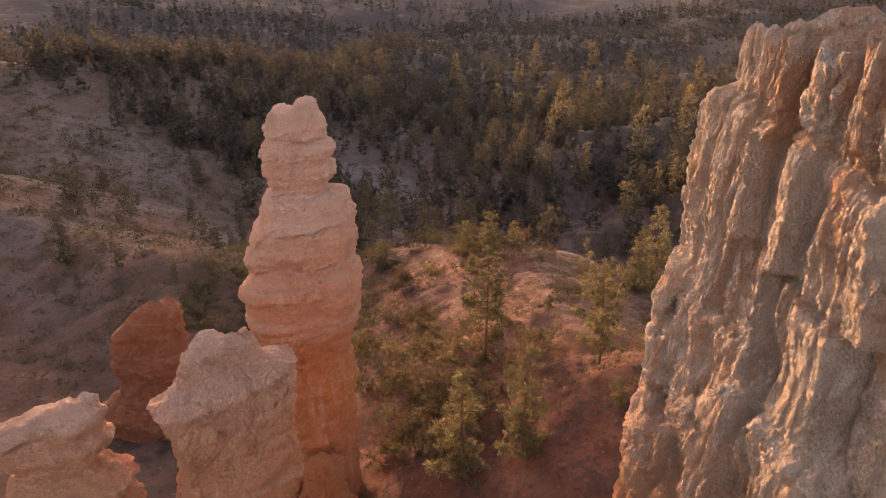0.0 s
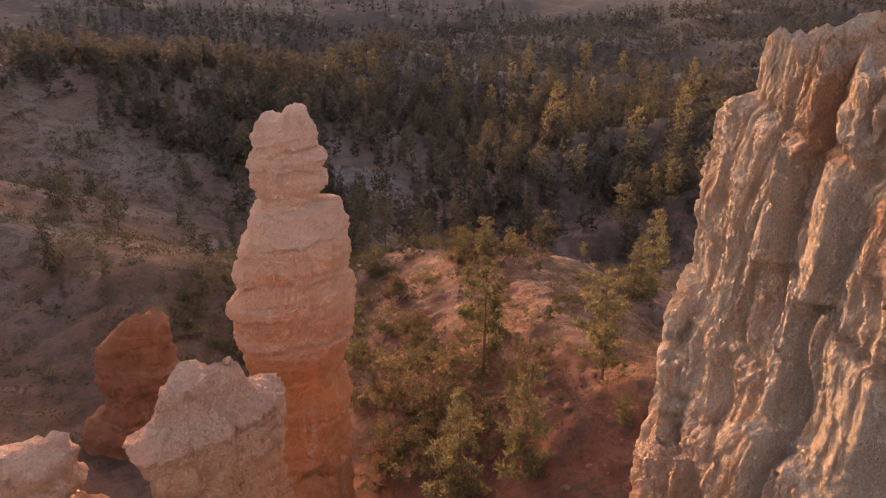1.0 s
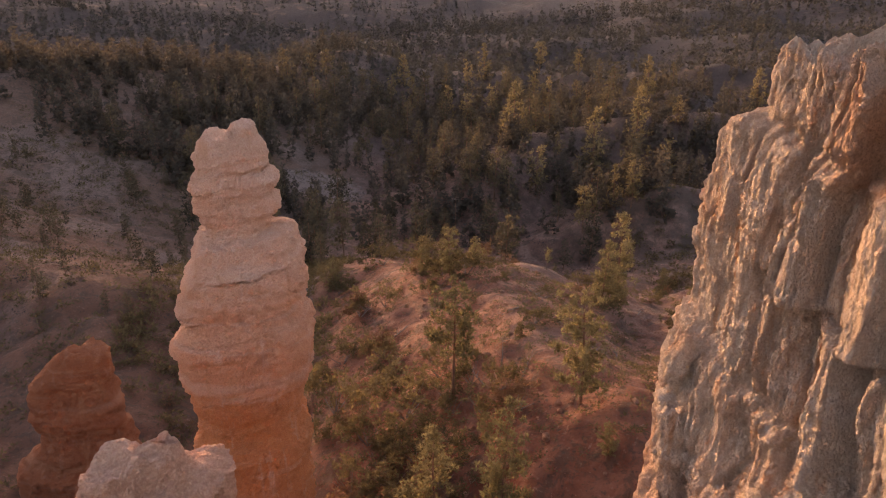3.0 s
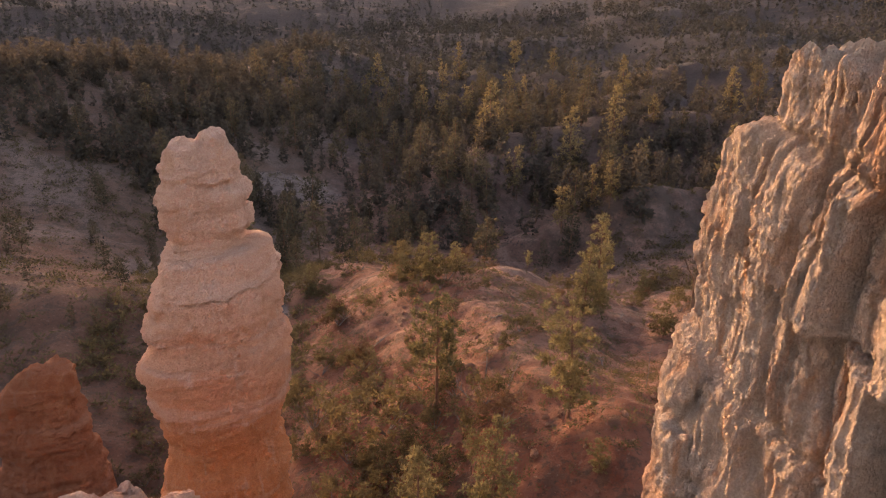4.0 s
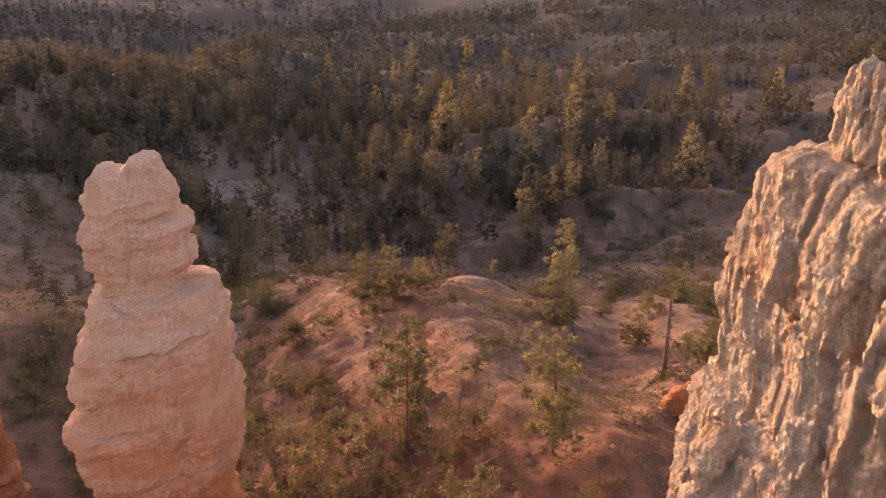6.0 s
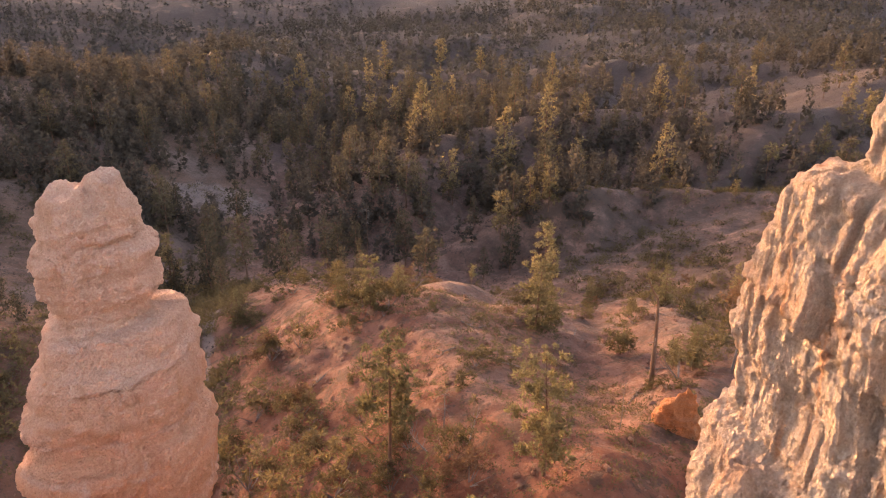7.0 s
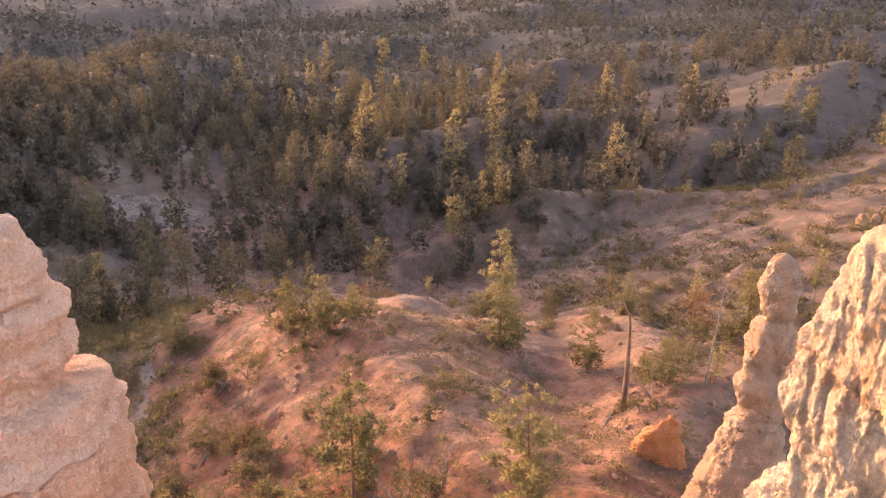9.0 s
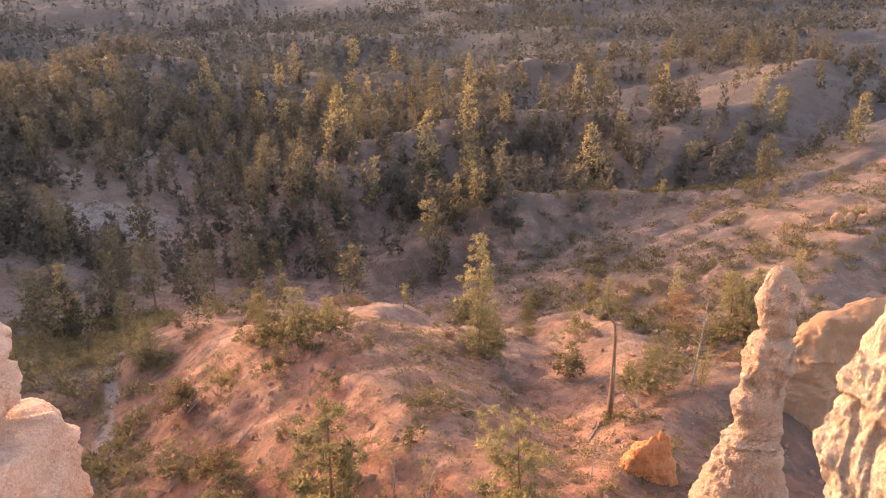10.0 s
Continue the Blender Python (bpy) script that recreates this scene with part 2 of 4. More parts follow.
def ground_material():
    m, tree, b = material("badland_soil", 0.95)
    n = Nodes(tree)
    x, y, z = n.xyz()
    broad = n.noise(0.035, 5.0)
    mid = n.noise(0.22, 6.0, None, 0.6)
    fine = n.noise(1.7, 7.0, None, 0.65)
    red = n.mix(n.mask(mid, 0.38, 0.62), (0.165, 0.056, 0.029), (0.24, 0.098, 0.056))
    tan = n.mix(n.mask(mid, 0.35, 0.65), (0.150, 0.077, 0.051), (0.245, 0.138, 0.094))
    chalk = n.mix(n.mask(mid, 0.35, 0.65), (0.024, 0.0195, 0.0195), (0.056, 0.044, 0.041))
    # red hills near; the chalky ones beyond, near-black, carry shade and brush in their colour
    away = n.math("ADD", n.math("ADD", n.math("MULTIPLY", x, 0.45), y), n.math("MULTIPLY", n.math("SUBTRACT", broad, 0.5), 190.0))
    flank = n.math("ADD", n.math("ADD", x, n.math("MULTIPLY", y, -0.10)), n.math("MULTIPLY", n.math("SUBTRACT", mid, 0.5), 22.0))
    col = n.mix(n.math("MAXIMUM", n.math("MULTIPLY", n.mask(flank, -4.0, 9.0), n.math("MULTIPLY", n.mask(y, 66.0, 84.0), 0.55)), n.mask(away, 90.0, 170.0)), red, tan)
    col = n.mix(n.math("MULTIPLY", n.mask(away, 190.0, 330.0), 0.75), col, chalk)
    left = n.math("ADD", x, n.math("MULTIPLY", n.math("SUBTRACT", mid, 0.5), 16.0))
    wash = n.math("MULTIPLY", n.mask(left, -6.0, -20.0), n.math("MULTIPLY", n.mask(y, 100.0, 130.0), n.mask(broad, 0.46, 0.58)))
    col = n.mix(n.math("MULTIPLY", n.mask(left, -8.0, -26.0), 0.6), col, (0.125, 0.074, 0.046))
    col = n.mix(n.math("MULTIPLY", wash, 0.4), col, (0.21, 0.155, 0.125))
    # the pale bed of the wash below the mound, and a bare chalk slope across the valley
    bed = n.math("ABSOLUTE", n.math("ADD", n.math("ADD", x, 19.2), n.math("MULTIPLY", n.math("SUBTRACT", mid, 0.5), 5.0)))
    bed = n.math("MULTIPLY", n.mask(bed, 1.9, 0.8), n.math("MULTIPLY", n.mask(y, 106.0, 114.0), n.mask(y, 162.0, 150.0)))
    ex, ey = n.math("DIVIDE", n.math("ADD", x, 30.0), 21.0), n.math("DIVIDE", n.math("SUBTRACT", y, 262.0), 12.0)
    bare = n.math("ADD", n.math("ADD", n.math("MULTIPLY", ex, ex), n.math("MULTIPLY", ey, ey)), n.math("MULTIPLY", n.math("SUBTRACT", mid, 0.5), 2.2))
    col = n.mix(n.math("MULTIPLY", n.math("MAXIMUM", bed, n.mask(bare, 1.1, 0.5)), 0.85), col, (0.20, 0.150, 0.122))
    # dry grass, litter and low scrub in patches
    patch = n.noise(0.33, 6.0, None, 0.68, 0.6)
    col = n.mix(n.math("MULTIPLY", n.mask(patch, 0.50, 0.60), 0.6), col, (0.075, 0.052, 0.034))
    col = n.mix(n.math("MULTIPLY", n.mask(fine, 0.55, 0.64), 0.6), col, (0.055, 0.042, 0.028))
    col = n.mix(n.math("MULTIPLY", n.mask(fine, 0.42, 0.30), 0.4), col, (0.34, 0.22, 0.155))
    bench = n.math("MULTIPLY", n.mask(x, 44.0, 70.0), n.mask(n.noise(0.14, 6.0, None, 0.7), 0.36, 0.56))
    col = n.mix(n.math("MULTIPLY", bench, 0.75), col, (0.085, 0.058, 0.042))
    # needle litter and brush under the far woods, near-black with their shade included
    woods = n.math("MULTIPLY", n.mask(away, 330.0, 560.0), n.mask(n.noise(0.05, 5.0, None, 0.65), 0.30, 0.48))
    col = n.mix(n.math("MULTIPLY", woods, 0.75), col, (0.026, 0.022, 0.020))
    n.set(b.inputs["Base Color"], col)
    rough = n.bump(mid, 0.6, 1.2)
    n.set(b.inputs["Normal"], n.bump(n.noise(2.0, 9.0, None, 0.75), 1.0, 0.5, rough))
    return m


SOIL = ground_material()


def leaf_material(name, dark, light, glow=0.45):
    """Needles: varied from clump to clump and tree to tree, letting some light through."""
    m, tree, b = material(name, 0.8)
    n = Nodes(tree)
    info = n.add("ShaderNodeObjectInfo")
    geo = n.add("ShaderNodeNewGeometry")
    fac = n.math("ADD", n.math("MULTIPLY", geo.outputs["Random Per Island"], 0.45), n.math("MULTIPLY", info.outputs["Random"], 0.55))
    col = n.mix(fac, dark, light)
    n.set(b.inputs["Base Color"], col)
    thin = n.add("ShaderNodeBsdfTranslucent", Color=col)
    mixed = n.add("ShaderNodeMixShader", Fac=glow)
    tree.links.new(b.outputs[0], mixed.inputs[1])
    tree.links.new(thin.outputs[0], mixed.inputs[2])
    tree.links.new(mixed.outputs[0], tree.nodes["Material Output"].inputs["Surface"])
    return m


PINE_NEEDLES = leaf_material("pine_needles", (0.085, 0.076, 0.036), (0.25, 0.195, 0.092), 0.55)
# darker needles for the valley trees, whose shade is put into the colour
SHADED_NEEDLES = leaf_material("shaded_needles", (0.042, 0.038, 0.024), (0.150, 0.116, 0.064), 0.5)
# lifted a little for the haze over the distant woods
FAR_NEEDLES = leaf_material("distant_needles", (0.048, 0.042, 0.033), (0.118, 0.092, 0.063), 0.5)
# brighter needles for the placed forest trees: their sunlight is put into the colour
LIT_NEEDLES = leaf_material("lit_needles", (0.095, 0.079, 0.038), (0.28, 0.205, 0.096), 0.58)
SHRUB_LEAVES = leaf_material("shrub_leaves", (0.062, 0.050, 0.023), (0.19, 0.138, 0.060), 0.5)
# greyed and lightened: haze over the farthest ridges is mixed into the needle colour
HAZED_RIDGE_NEEDLES = leaf_material("hazed_ridge_needles", (0.040, 0.038, 0.032), (0.085, 0.074, 0.056), 0.45)
GREY_SCRUB = leaf_material("grey_scrub", (0.048, 0.040, 0.034), (0.105, 0.082, 0.065), 0.5)
DRY_LEAVES = leaf_material("dry_leaves", (0.10, 0.055, 0.028), (0.22, 0.125, 0.065))


def bark_material(name, dark, light):
    m, tree, b = material(name, 0.95)
    n = Nodes(tree)
    f = n.noise(5.0, 6.0, n.stretch(1.0, 1.0, 0.2), 0.65)
    n.set(b.inputs["Base Color"], n.ramp(f, (0.3, dark), (0.7, light)))
    n.set(b.inputs["Normal"], n.bump(f, 0.8, 0.05))
    return m


BARK = bark_material("pine_bark", (0.07, 0.04, 0.025), (0.22, 0.12, 0.07))
DEAD_WOOD = bark_material("weathered_wood", (0.08, 0.062, 0.05), (0.25, 0.20, 0.165))

# ---- meshes ----
def mesh_of(name, verts, faces, mat, smooth=True):
    """A mesh from an (n, 3) array and an (m, 3 or 4) array of corners."""
    verts, faces = np.asarray(verts, np.float32), np.asarray(faces, np.int32)
    me = bpy.data.meshes.new(name)
    k = faces.shape[1]
    me.vertices.add(len(verts))
    me.vertices.foreach_set("co", verts.ravel())
    me.loops.add(faces.size)
    me.loops.foreach_set("vertex_index", faces.ravel())
    me.polygons.add(len(faces))
    me.polygons.foreach_set("loop_start", np.arange(0, faces.size, k, dtype=np.int32))
    me.polygons.foreach_set("use_smooth", np.full(len(faces), smooth))
    me.materials.append(mat)
    me.update(calc_edges=True)
    return me


def part_of(name, me, parent, label=""):
    ob = new(name, me)
    ob.parent = parent
    return tagged(ob, label)


def sheet_faces(rows, cols, closed=False):
    i, j = np.meshgrid(np.arange(rows - 1), np.arange(cols if closed else cols - 1), indexing="ij")
    a = (i * cols + j).ravel()
    b = (i * cols + (j + 1) % cols).ravel()
    return np.stack([a, b, b + cols, a + cols], -1)


# ---- the ground: one sheet to the horizon ----
def steps(lo, hi, step, out_lo, out_hi, grow=1.06):
    mid = list(np.arange(lo, hi, step))
    up, s = [mid[-1]], step
    while up[-1] < out_hi:
        s *= grow
        up.append(up[-1] + s)
    down, s = [mid[0]], step
    while down[-1] > out_lo:
        s *= grow
        down.append(down[-1] - s)
    return np.array(down[:0:-1] + mid + up[1:])


gx = steps(-50, 85, 0.7, -3500, 3500)
gy = steps(50, 175, 0.7, -2500, 4200, 1.05)
GX, GY = np.meshgrid(gx, gy)
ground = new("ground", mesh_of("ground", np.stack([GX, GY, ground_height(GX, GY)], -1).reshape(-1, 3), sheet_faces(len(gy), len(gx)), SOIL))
tagged(ground, "red and chalky eroded canyon soil with dry litter, far slopes coloured as shaded", "ground", kind="structure")


def ground_at(x, y):
    """The height of the ground sheet at a few places."""
    return ground_height(np.atleast_1d(np.asarray(x, float)), np.atleast_1d(np.asarray(y, float)))

# ---- rocks ----
def rounded_box(u, hx, hy, power):
    """Points round a superellipse, u from 0 to 1."""
    a = 2 * np.pi * u
    ca, sa_ = np.cos(a), np.sin(a)
    r = (np.abs(ca) ** power + np.abs(sa_) ** power) ** (-1 / power)
    return hx * r * ca, hy * r * sa_


def roughen(V, outward, depth):
    """Push the points of a closed sheet out along its own normals by depth(points)."""
    du = np.roll(V, -1, 1) - np.roll(V, 1, 1)
    dv = np.gradient(V, axis=0)
    n = np.cross(du, dv)
    n /= np.linalg.norm(n, axis=-1, keepdims=True) + 1e-9
    n *= np.sign((n * outward).sum(-1, keepdims=True).mean() + 1e-9)
    return V + n * depth(V.reshape(-1, 3)).reshape(V.shape[:2])[..., None]


def pillar_mesh(name, mat, rows, depth, centre_y, turn=0.0, power=2.5, around=260, high=380, dip=0.10, ledge=0.45, flute=0.16, lump=0.5, seed=1, crown=1.2, cracks=0.10, knob=0.30, grain=1.0, seams=(), notch=None, floor=None, sheared=False):
    """A weathered column. rows: height, left edge, right edge, top to bottom, along its own width; depth: its thickness as a share of
    the width; turn: degrees by which the width is turned from the x axis. Ledges dip, and stand out between undercut beds."""
    rows = np.array(rows)[::-1]
    z0, z1 = rows[0, 0], rows[-1, 0]
    floor = z0 + 1 if floor is None else floor
    z = np.concatenate([np.linspace(z0, floor, 12, endpoint=False), np.linspace(floor, z1, high - 12)])
    left, right = np.interp(z, rows[:, 0], rows[:, 1]), np.interp(z, rows[:, 0], rows[:, 2])
    if sheared:                                   # the beds themselves lie at the dip
        side = dip * (right - left) / 2
        left, right = np.interp(z - side, rows[:, 0], rows[:, 1]), np.interp(z + side, rows[:, 0], rows[:, 2])
    mid, half = (left + right) / 2, (right - left) / 2
    u = np.arange(around) / around
    u = u - 0.45 * np.cos(2 * np.pi * u) / (2 * np.pi)      # finest on the side that the path passes
    U, Z = np.meshgrid(u, z)
    bx, by = rounded_box(U, 1.0, 1.0, power)
    H = half[:, None]
    X, Y = mid[:, None] + bx * H, by * H * depth
    nrm = np.stack([bx, by / max(depth, 0.3)], -1)
    nrm /= np.linalg.norm(nrm, axis=-1, keepdims=True)
    P = np.stack([X, Y, Z], -1).reshape(-1, 3) + seed * 13.7
    n2 = nrm.reshape(-1, 2)
    # beds: lips that overhang thin dark seams, rising to the right by the dip
    bed = Z.ravel() - (0 if sheared else dip) * (X.ravel() - float(np.mean(mid))) + 0.25 * fbm(P, 3.0, 3, seed + 3)
    out = np.zeros(len(P))
    for at in seams:
        up = bed - at
        broken = 0.15 + 0.85 * smoothstep(-0.3, 0.35, smooth_noise(P / 3.2 + at, seed + 4))
        out += ledge * broken * (np.exp(-np.clip(up - 0.1, 0, 9) / 0.6) * smoothstep(-0.04, 0.08, up) - 0.7 * np.exp(-((up + 0.06) / 0.09) ** 2))
    q = np.stack([0 * bed, 0.06 * P[:, 0], bed], -1)
    out += 0.35 * ledge * np.tanh(2.2 * fbm(q, 1.1, 3, seed + 5))
    # lumps, knobs, flutes and pits
    out += lump * fbm(P, 3.4, 3, seed + 9)
    warp = P + 0.35 * np.stack([fbm(P, 1.4, 2, seed + 60), fbm(P, 1.4, 2, seed + 61), fbm(P, 1.4, 2, seed + 62)], -1)
    out += knob * 1.3 * (knobs(warp * np.array([1, 1, 1.2]), 2.1, seed + 40) - 0.7)
    v = warp * np.array([1, 1, 0.14])
    out += flute * 1.6 * (ridged(v, 1.7, 3, seed + 12) - 0.5)
    out += 0.06 * fbm(P, 0.5, 3, seed + 15, 0.65)
    out -= cracks * np.exp(-((smooth_noise(P * np.array([1, 1, 0.12]) / 2.6 + 4, seed + 20) / 0.025) ** 2)) * smoothstep(0, 0.4, smooth_noise(P / 4 + 8, seed + 21))
    fade = np.clip(H / max(half.max() * 0.5, 0.1), 0.25, 1) * np.ones_like(U)
    out = (out - out.mean()) * fade.ravel()
    X, Y = X.ravel() + n2[:, 0] * out, Y.ravel() + n2[:, 1] * out
    # a ragged top
    top = smoothstep(z1 - 2.2, z1, Z.ravel())
    Zr = Z.ravel() + top * crown * fbm(P * np.array([1, 1, 0.1]), 1.5, 3, seed + 30) + 0.10 * fbm(P, 0.9, 2, seed + 33)
    if notch:
        Zr = Zr - notch[2] * top * np.exp(-(((X - notch[0]) / notch[1]) ** 2))
    if sheared:
        Zr = Zr + dip * (X - float(np.mean(mid)))
    V = np.stack([X, Y, Zr], -1).reshape(high, around, 3)

    def fine(p):
        w = p + seed * 3.1 + 0.15 * np.stack([fbm(p, 0.8, 2, seed + 70), fbm(p, 0.8, 2, seed + 71), fbm(p, 0.8, 2, seed + 72)], -1)
        worn = 0.35 + 0.65 * smoothstep(-0.3, 0.3, fbm(p, 2.6, 2, seed + 77))
        deep = 0.22 * (ridged(w * np.array([1, 1, 0.38]), 1.1, 2, seed + 41) - 0.5) + 0.12 * fbm(w * np.array([1, 1, 0.42]), 0.7, 3, seed + 42, 0.8)
        return grain * worn * deep + 0.5 * knob * (knobs(w * np.array([1, 1, 0.8]), 0.95, seed + 43) - 0.7) + 0.07 * fbm(w, 0.4, 3, seed + 73, 0.62)

    flat = np.concatenate([nrm, 0 * nrm[..., :1]], -1)
    V = roughen(V, flat, fine)
    # the cap closes over in rings
    cap = []
    last = V[-1]
    heart = last.mean(0)
    for k in (0.85, 0.66, 0.45, 0.22, 0.02):
        ring = heart + (last - heart) * k
        ring[:, 2] = heart[2] + (last[:, 2] - heart[2]) * k + 0.25 * (1 - k) + 0.45 * fbm(ring + seed, 1.5, 3, seed + 36)
        cap.append(ring)
    V = np.concatenate([V, np.array(cap)], 0)
    t = radians(turn)
    x, y = V[..., 0].copy(), V[..., 1].copy()
    pivot = float(np.mean(mid))
    V[..., 0] = pivot + (x - pivot) * math.cos(t) - y * math.sin(t)
    V[..., 1] = centre_y + (x - pivot) * math.sin(t) + y * math.cos(t)
    return V, mat


def stack(name, label, category, group, grid, cuts, names):
    """A rock whose blocks, one above the other, are its parts. cuts: the heights between them, from the foot up."""
    V, mat = grid
    rows, around = V.shape[:2]
    level = V[..., 2].mean(1)
    at = [0] + [int(np.argmax(level > c)) for c in cuts] + [rows - 1]
    root = new(name)
    tagged(root, label, category, group)
    for lo, hi, part_name in zip(at, at[1:], names):
        piece = V[lo:hi + 1]
        part_of(part_name, mesh_of(part_name, piece.reshape(-1, 3), sheet_faces(len(piece), around, True), mat, False), root)
    return root


def whole(name, grid):
    V, mat = grid
    return new(name, mesh_of(name, V.reshape(-1, 3), sheet_faces(V.shape[0], V.shape[1], True), mat, False))


TALL = [(25.0, -15.4, -11.2), (24.4, -15.75, -10.75), (23.3, -15.95, -10.2), (22.4, -16.05, -10.45), (21.4, -16.6, -10.0), (20.7, -16.9, -10.15), (20.2, -16.6, -10.3),
        (19.6, -16.85, -9.9), (19.0, -16.65, -9.75), (18.6, -16.3, -10.05), (17.95, -16.15, -10.5), (17.5, -15.95, -10.7), (17.3, -16.6, -8.8), (15.8, -17.0, -8.65),
        (14.9, -17.15, -8.05), (14.2, -17.75, -7.85), (13.3, -18.4, -7.95), (12.5, -18.55, -8.25), (11.7, -18.4, -8.4), (11.0, -18.6, -8.5), (10.4, -18.3, -8.4),
        (9.7, -18.25, -7.95), (9.0, -18.65, -7.9), (8.2, -19.45, -8.0), (7.35, -19.6, -8.05), (6.8, -19.0, -8.15), (4.4, -19.45, -8.35), (3.5, -19.0, -8.55),
        (1.3, -18.8, -9.2), (0.05, -18.3, -9.2), (-2, -19.1, -8.8), (-15, -20.3, -9.05), (-30, -21.5, -7.5)]
stack("tall_hoodoo", "tall pale pink limestone hoodoo with stacked ledges and an orange foot", "rock pillar", "hoodoos",
      pillar_mesh("tall_hoodoo", ROCK_PILLAR, [(z, a + 0.22, b - 0.22) for z, a, b in TALL], 0.88, 62.6, power=2.4, floor=-12, seed=2, lump=0.24, ledge=0.5, flute=0.14, crown=0.4, around=280, high=350, knob=0.2, grain=0.9, dip=0.15, notch=(-12.5, 0.4, 1.0), sheared=True,
                  seams=(21.9, 20.2, 17.45, 14.4, 10.8, 9.4, 4.0, 0.6, -3.5, -8.0)),
      (1.5, 9.1, 11.0, 17.7), ("orange_foot", "body_block", "thin_ledge", "shoulder_block", "cap_block"))

FAT = [(16.3, -3.3, 1.1), (15.6, -3.6, 1.3), (14.9, -3.75, 1.45), (14.5, -3.9, 3.0), (14.0, -4.2, 3.7), (13.0, -5.1, 3.6), (11.9, -5.2, 3.15), (11.3, -5.0, 3.4), (10.0, -4.8, 3.0),
       (9.0, -4.6, 3.35), (7.0, -4.9, 3.2), (4.5, -4.8, 2.9), (0, -5.0, 3.0), (-12, -6.5, 4.5)]
stack("broad_hoodoo", "broad chalk-white limestone hoodoo with a ragged flat top", "rock pillar", "hoodoos",
      pillar_mesh("broad_hoodoo", ROCK_PALE, [(z, 0.84 * a - 11.7, 0.84 * b - 11.7) for z, a, b in FAT], 0.46, 35.0, turn=34, power=3.0, seed=5, lump=0.35, ledge=0.55, crown=0.6, around=220, high=185, floor=3, dip=0.18, knob=0.5, grain=1.3, seams=(13.6, 11.5, 9.6, 6.0, 1.0)),
      (9.9, 11.5), ("foot", "ledge", "cap_block"))

SMALL = [(14.5, -20.0, -18.2), (14.0, -21.4, -17.9), (13.6, -22.0, -18.0), (12.9, -23.2, -18.5), (12.2, -23.8, -18.0), (11.5, -23.6, -18.3), (10.9, -22.9, -18.6),
         (10.0, -23.8, -18.4), (9.0, -23.3, -17.5), (5, -23.9, -17.0), (-8, -25.5, -15)]
stack("small_hoodoo", "pale knobbly limestone hoodoo with an orange waist", "rock pillar", "hoodoos",
      pillar_mesh("small_hoodoo", ROCK_PALE, SMALL, 0.7, 31.5, seed=8, lump=0.4, ledge=0.6, crown=0.25, around=190, high=130, floor=6.5, dip=0.14, knob=0.5, seams=(13.0, 10.9, 9.0, 4.0)),
      (9.0, 10.9, 13.0), ("foot", "waist", "ledge", "cap_block"))

RED = [(-5.8, -40.6, -36.2), (-6.6, -42.0, -36.2), (-8.6, -44.3, -36.3), (-10.1, -45.6, -36.5), (-13.3, -46.4, -35.6), (-14.5, -46.6, -35.6), (-16, -46.0, -35.4),
       (-20, -46.8, -35.4), (-22, -49, -34.5), (-36, -53, -31)]
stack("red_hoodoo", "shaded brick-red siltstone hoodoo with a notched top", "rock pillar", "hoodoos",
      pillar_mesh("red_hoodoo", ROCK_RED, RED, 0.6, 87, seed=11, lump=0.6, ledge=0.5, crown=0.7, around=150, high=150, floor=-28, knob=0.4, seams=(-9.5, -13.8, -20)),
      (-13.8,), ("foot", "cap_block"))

SPIRE = [(17.7, -0.8, 0.3), (16.8, -1.0, 1.2), (15.4, -1.35, 1.3), (13.7, -0.8, 1.25), (13.1, -0.5, 0.8), (12.3, -1.5, 1.6), (10.5, -1.6, 1.75), (9.2, -1.3, 1.5),
         (7.7, -1.9, 1.9), (5.3, -1.35, 1.45), (4.3, -2.0, 1.7), (1.7, -2.5, 2.3), (-1, -3.3, 2.4), (-14, -6, 4)]
stack("thin_spire", "slender knobbly golden limestone spire", "rock pillar", "hoodoos",
      pillar_mesh("thin_spire", ROCK_SPIRE, [(z, a + 34.5, b + 34.5) for z, a, b in SPIRE], 0.85, 64.5, turn=-27, seed=14, lump=0.4, ledge=0.4, flute=0.08, crown=0.3, around=130, high=210, floor=-3, knob=0.40, seams=(13.1, 9.0, 5.2, 4.4)),
      (4.4, 9.0, 13.1), ("foot", "waist_block", "shoulder_block", "head_block"))


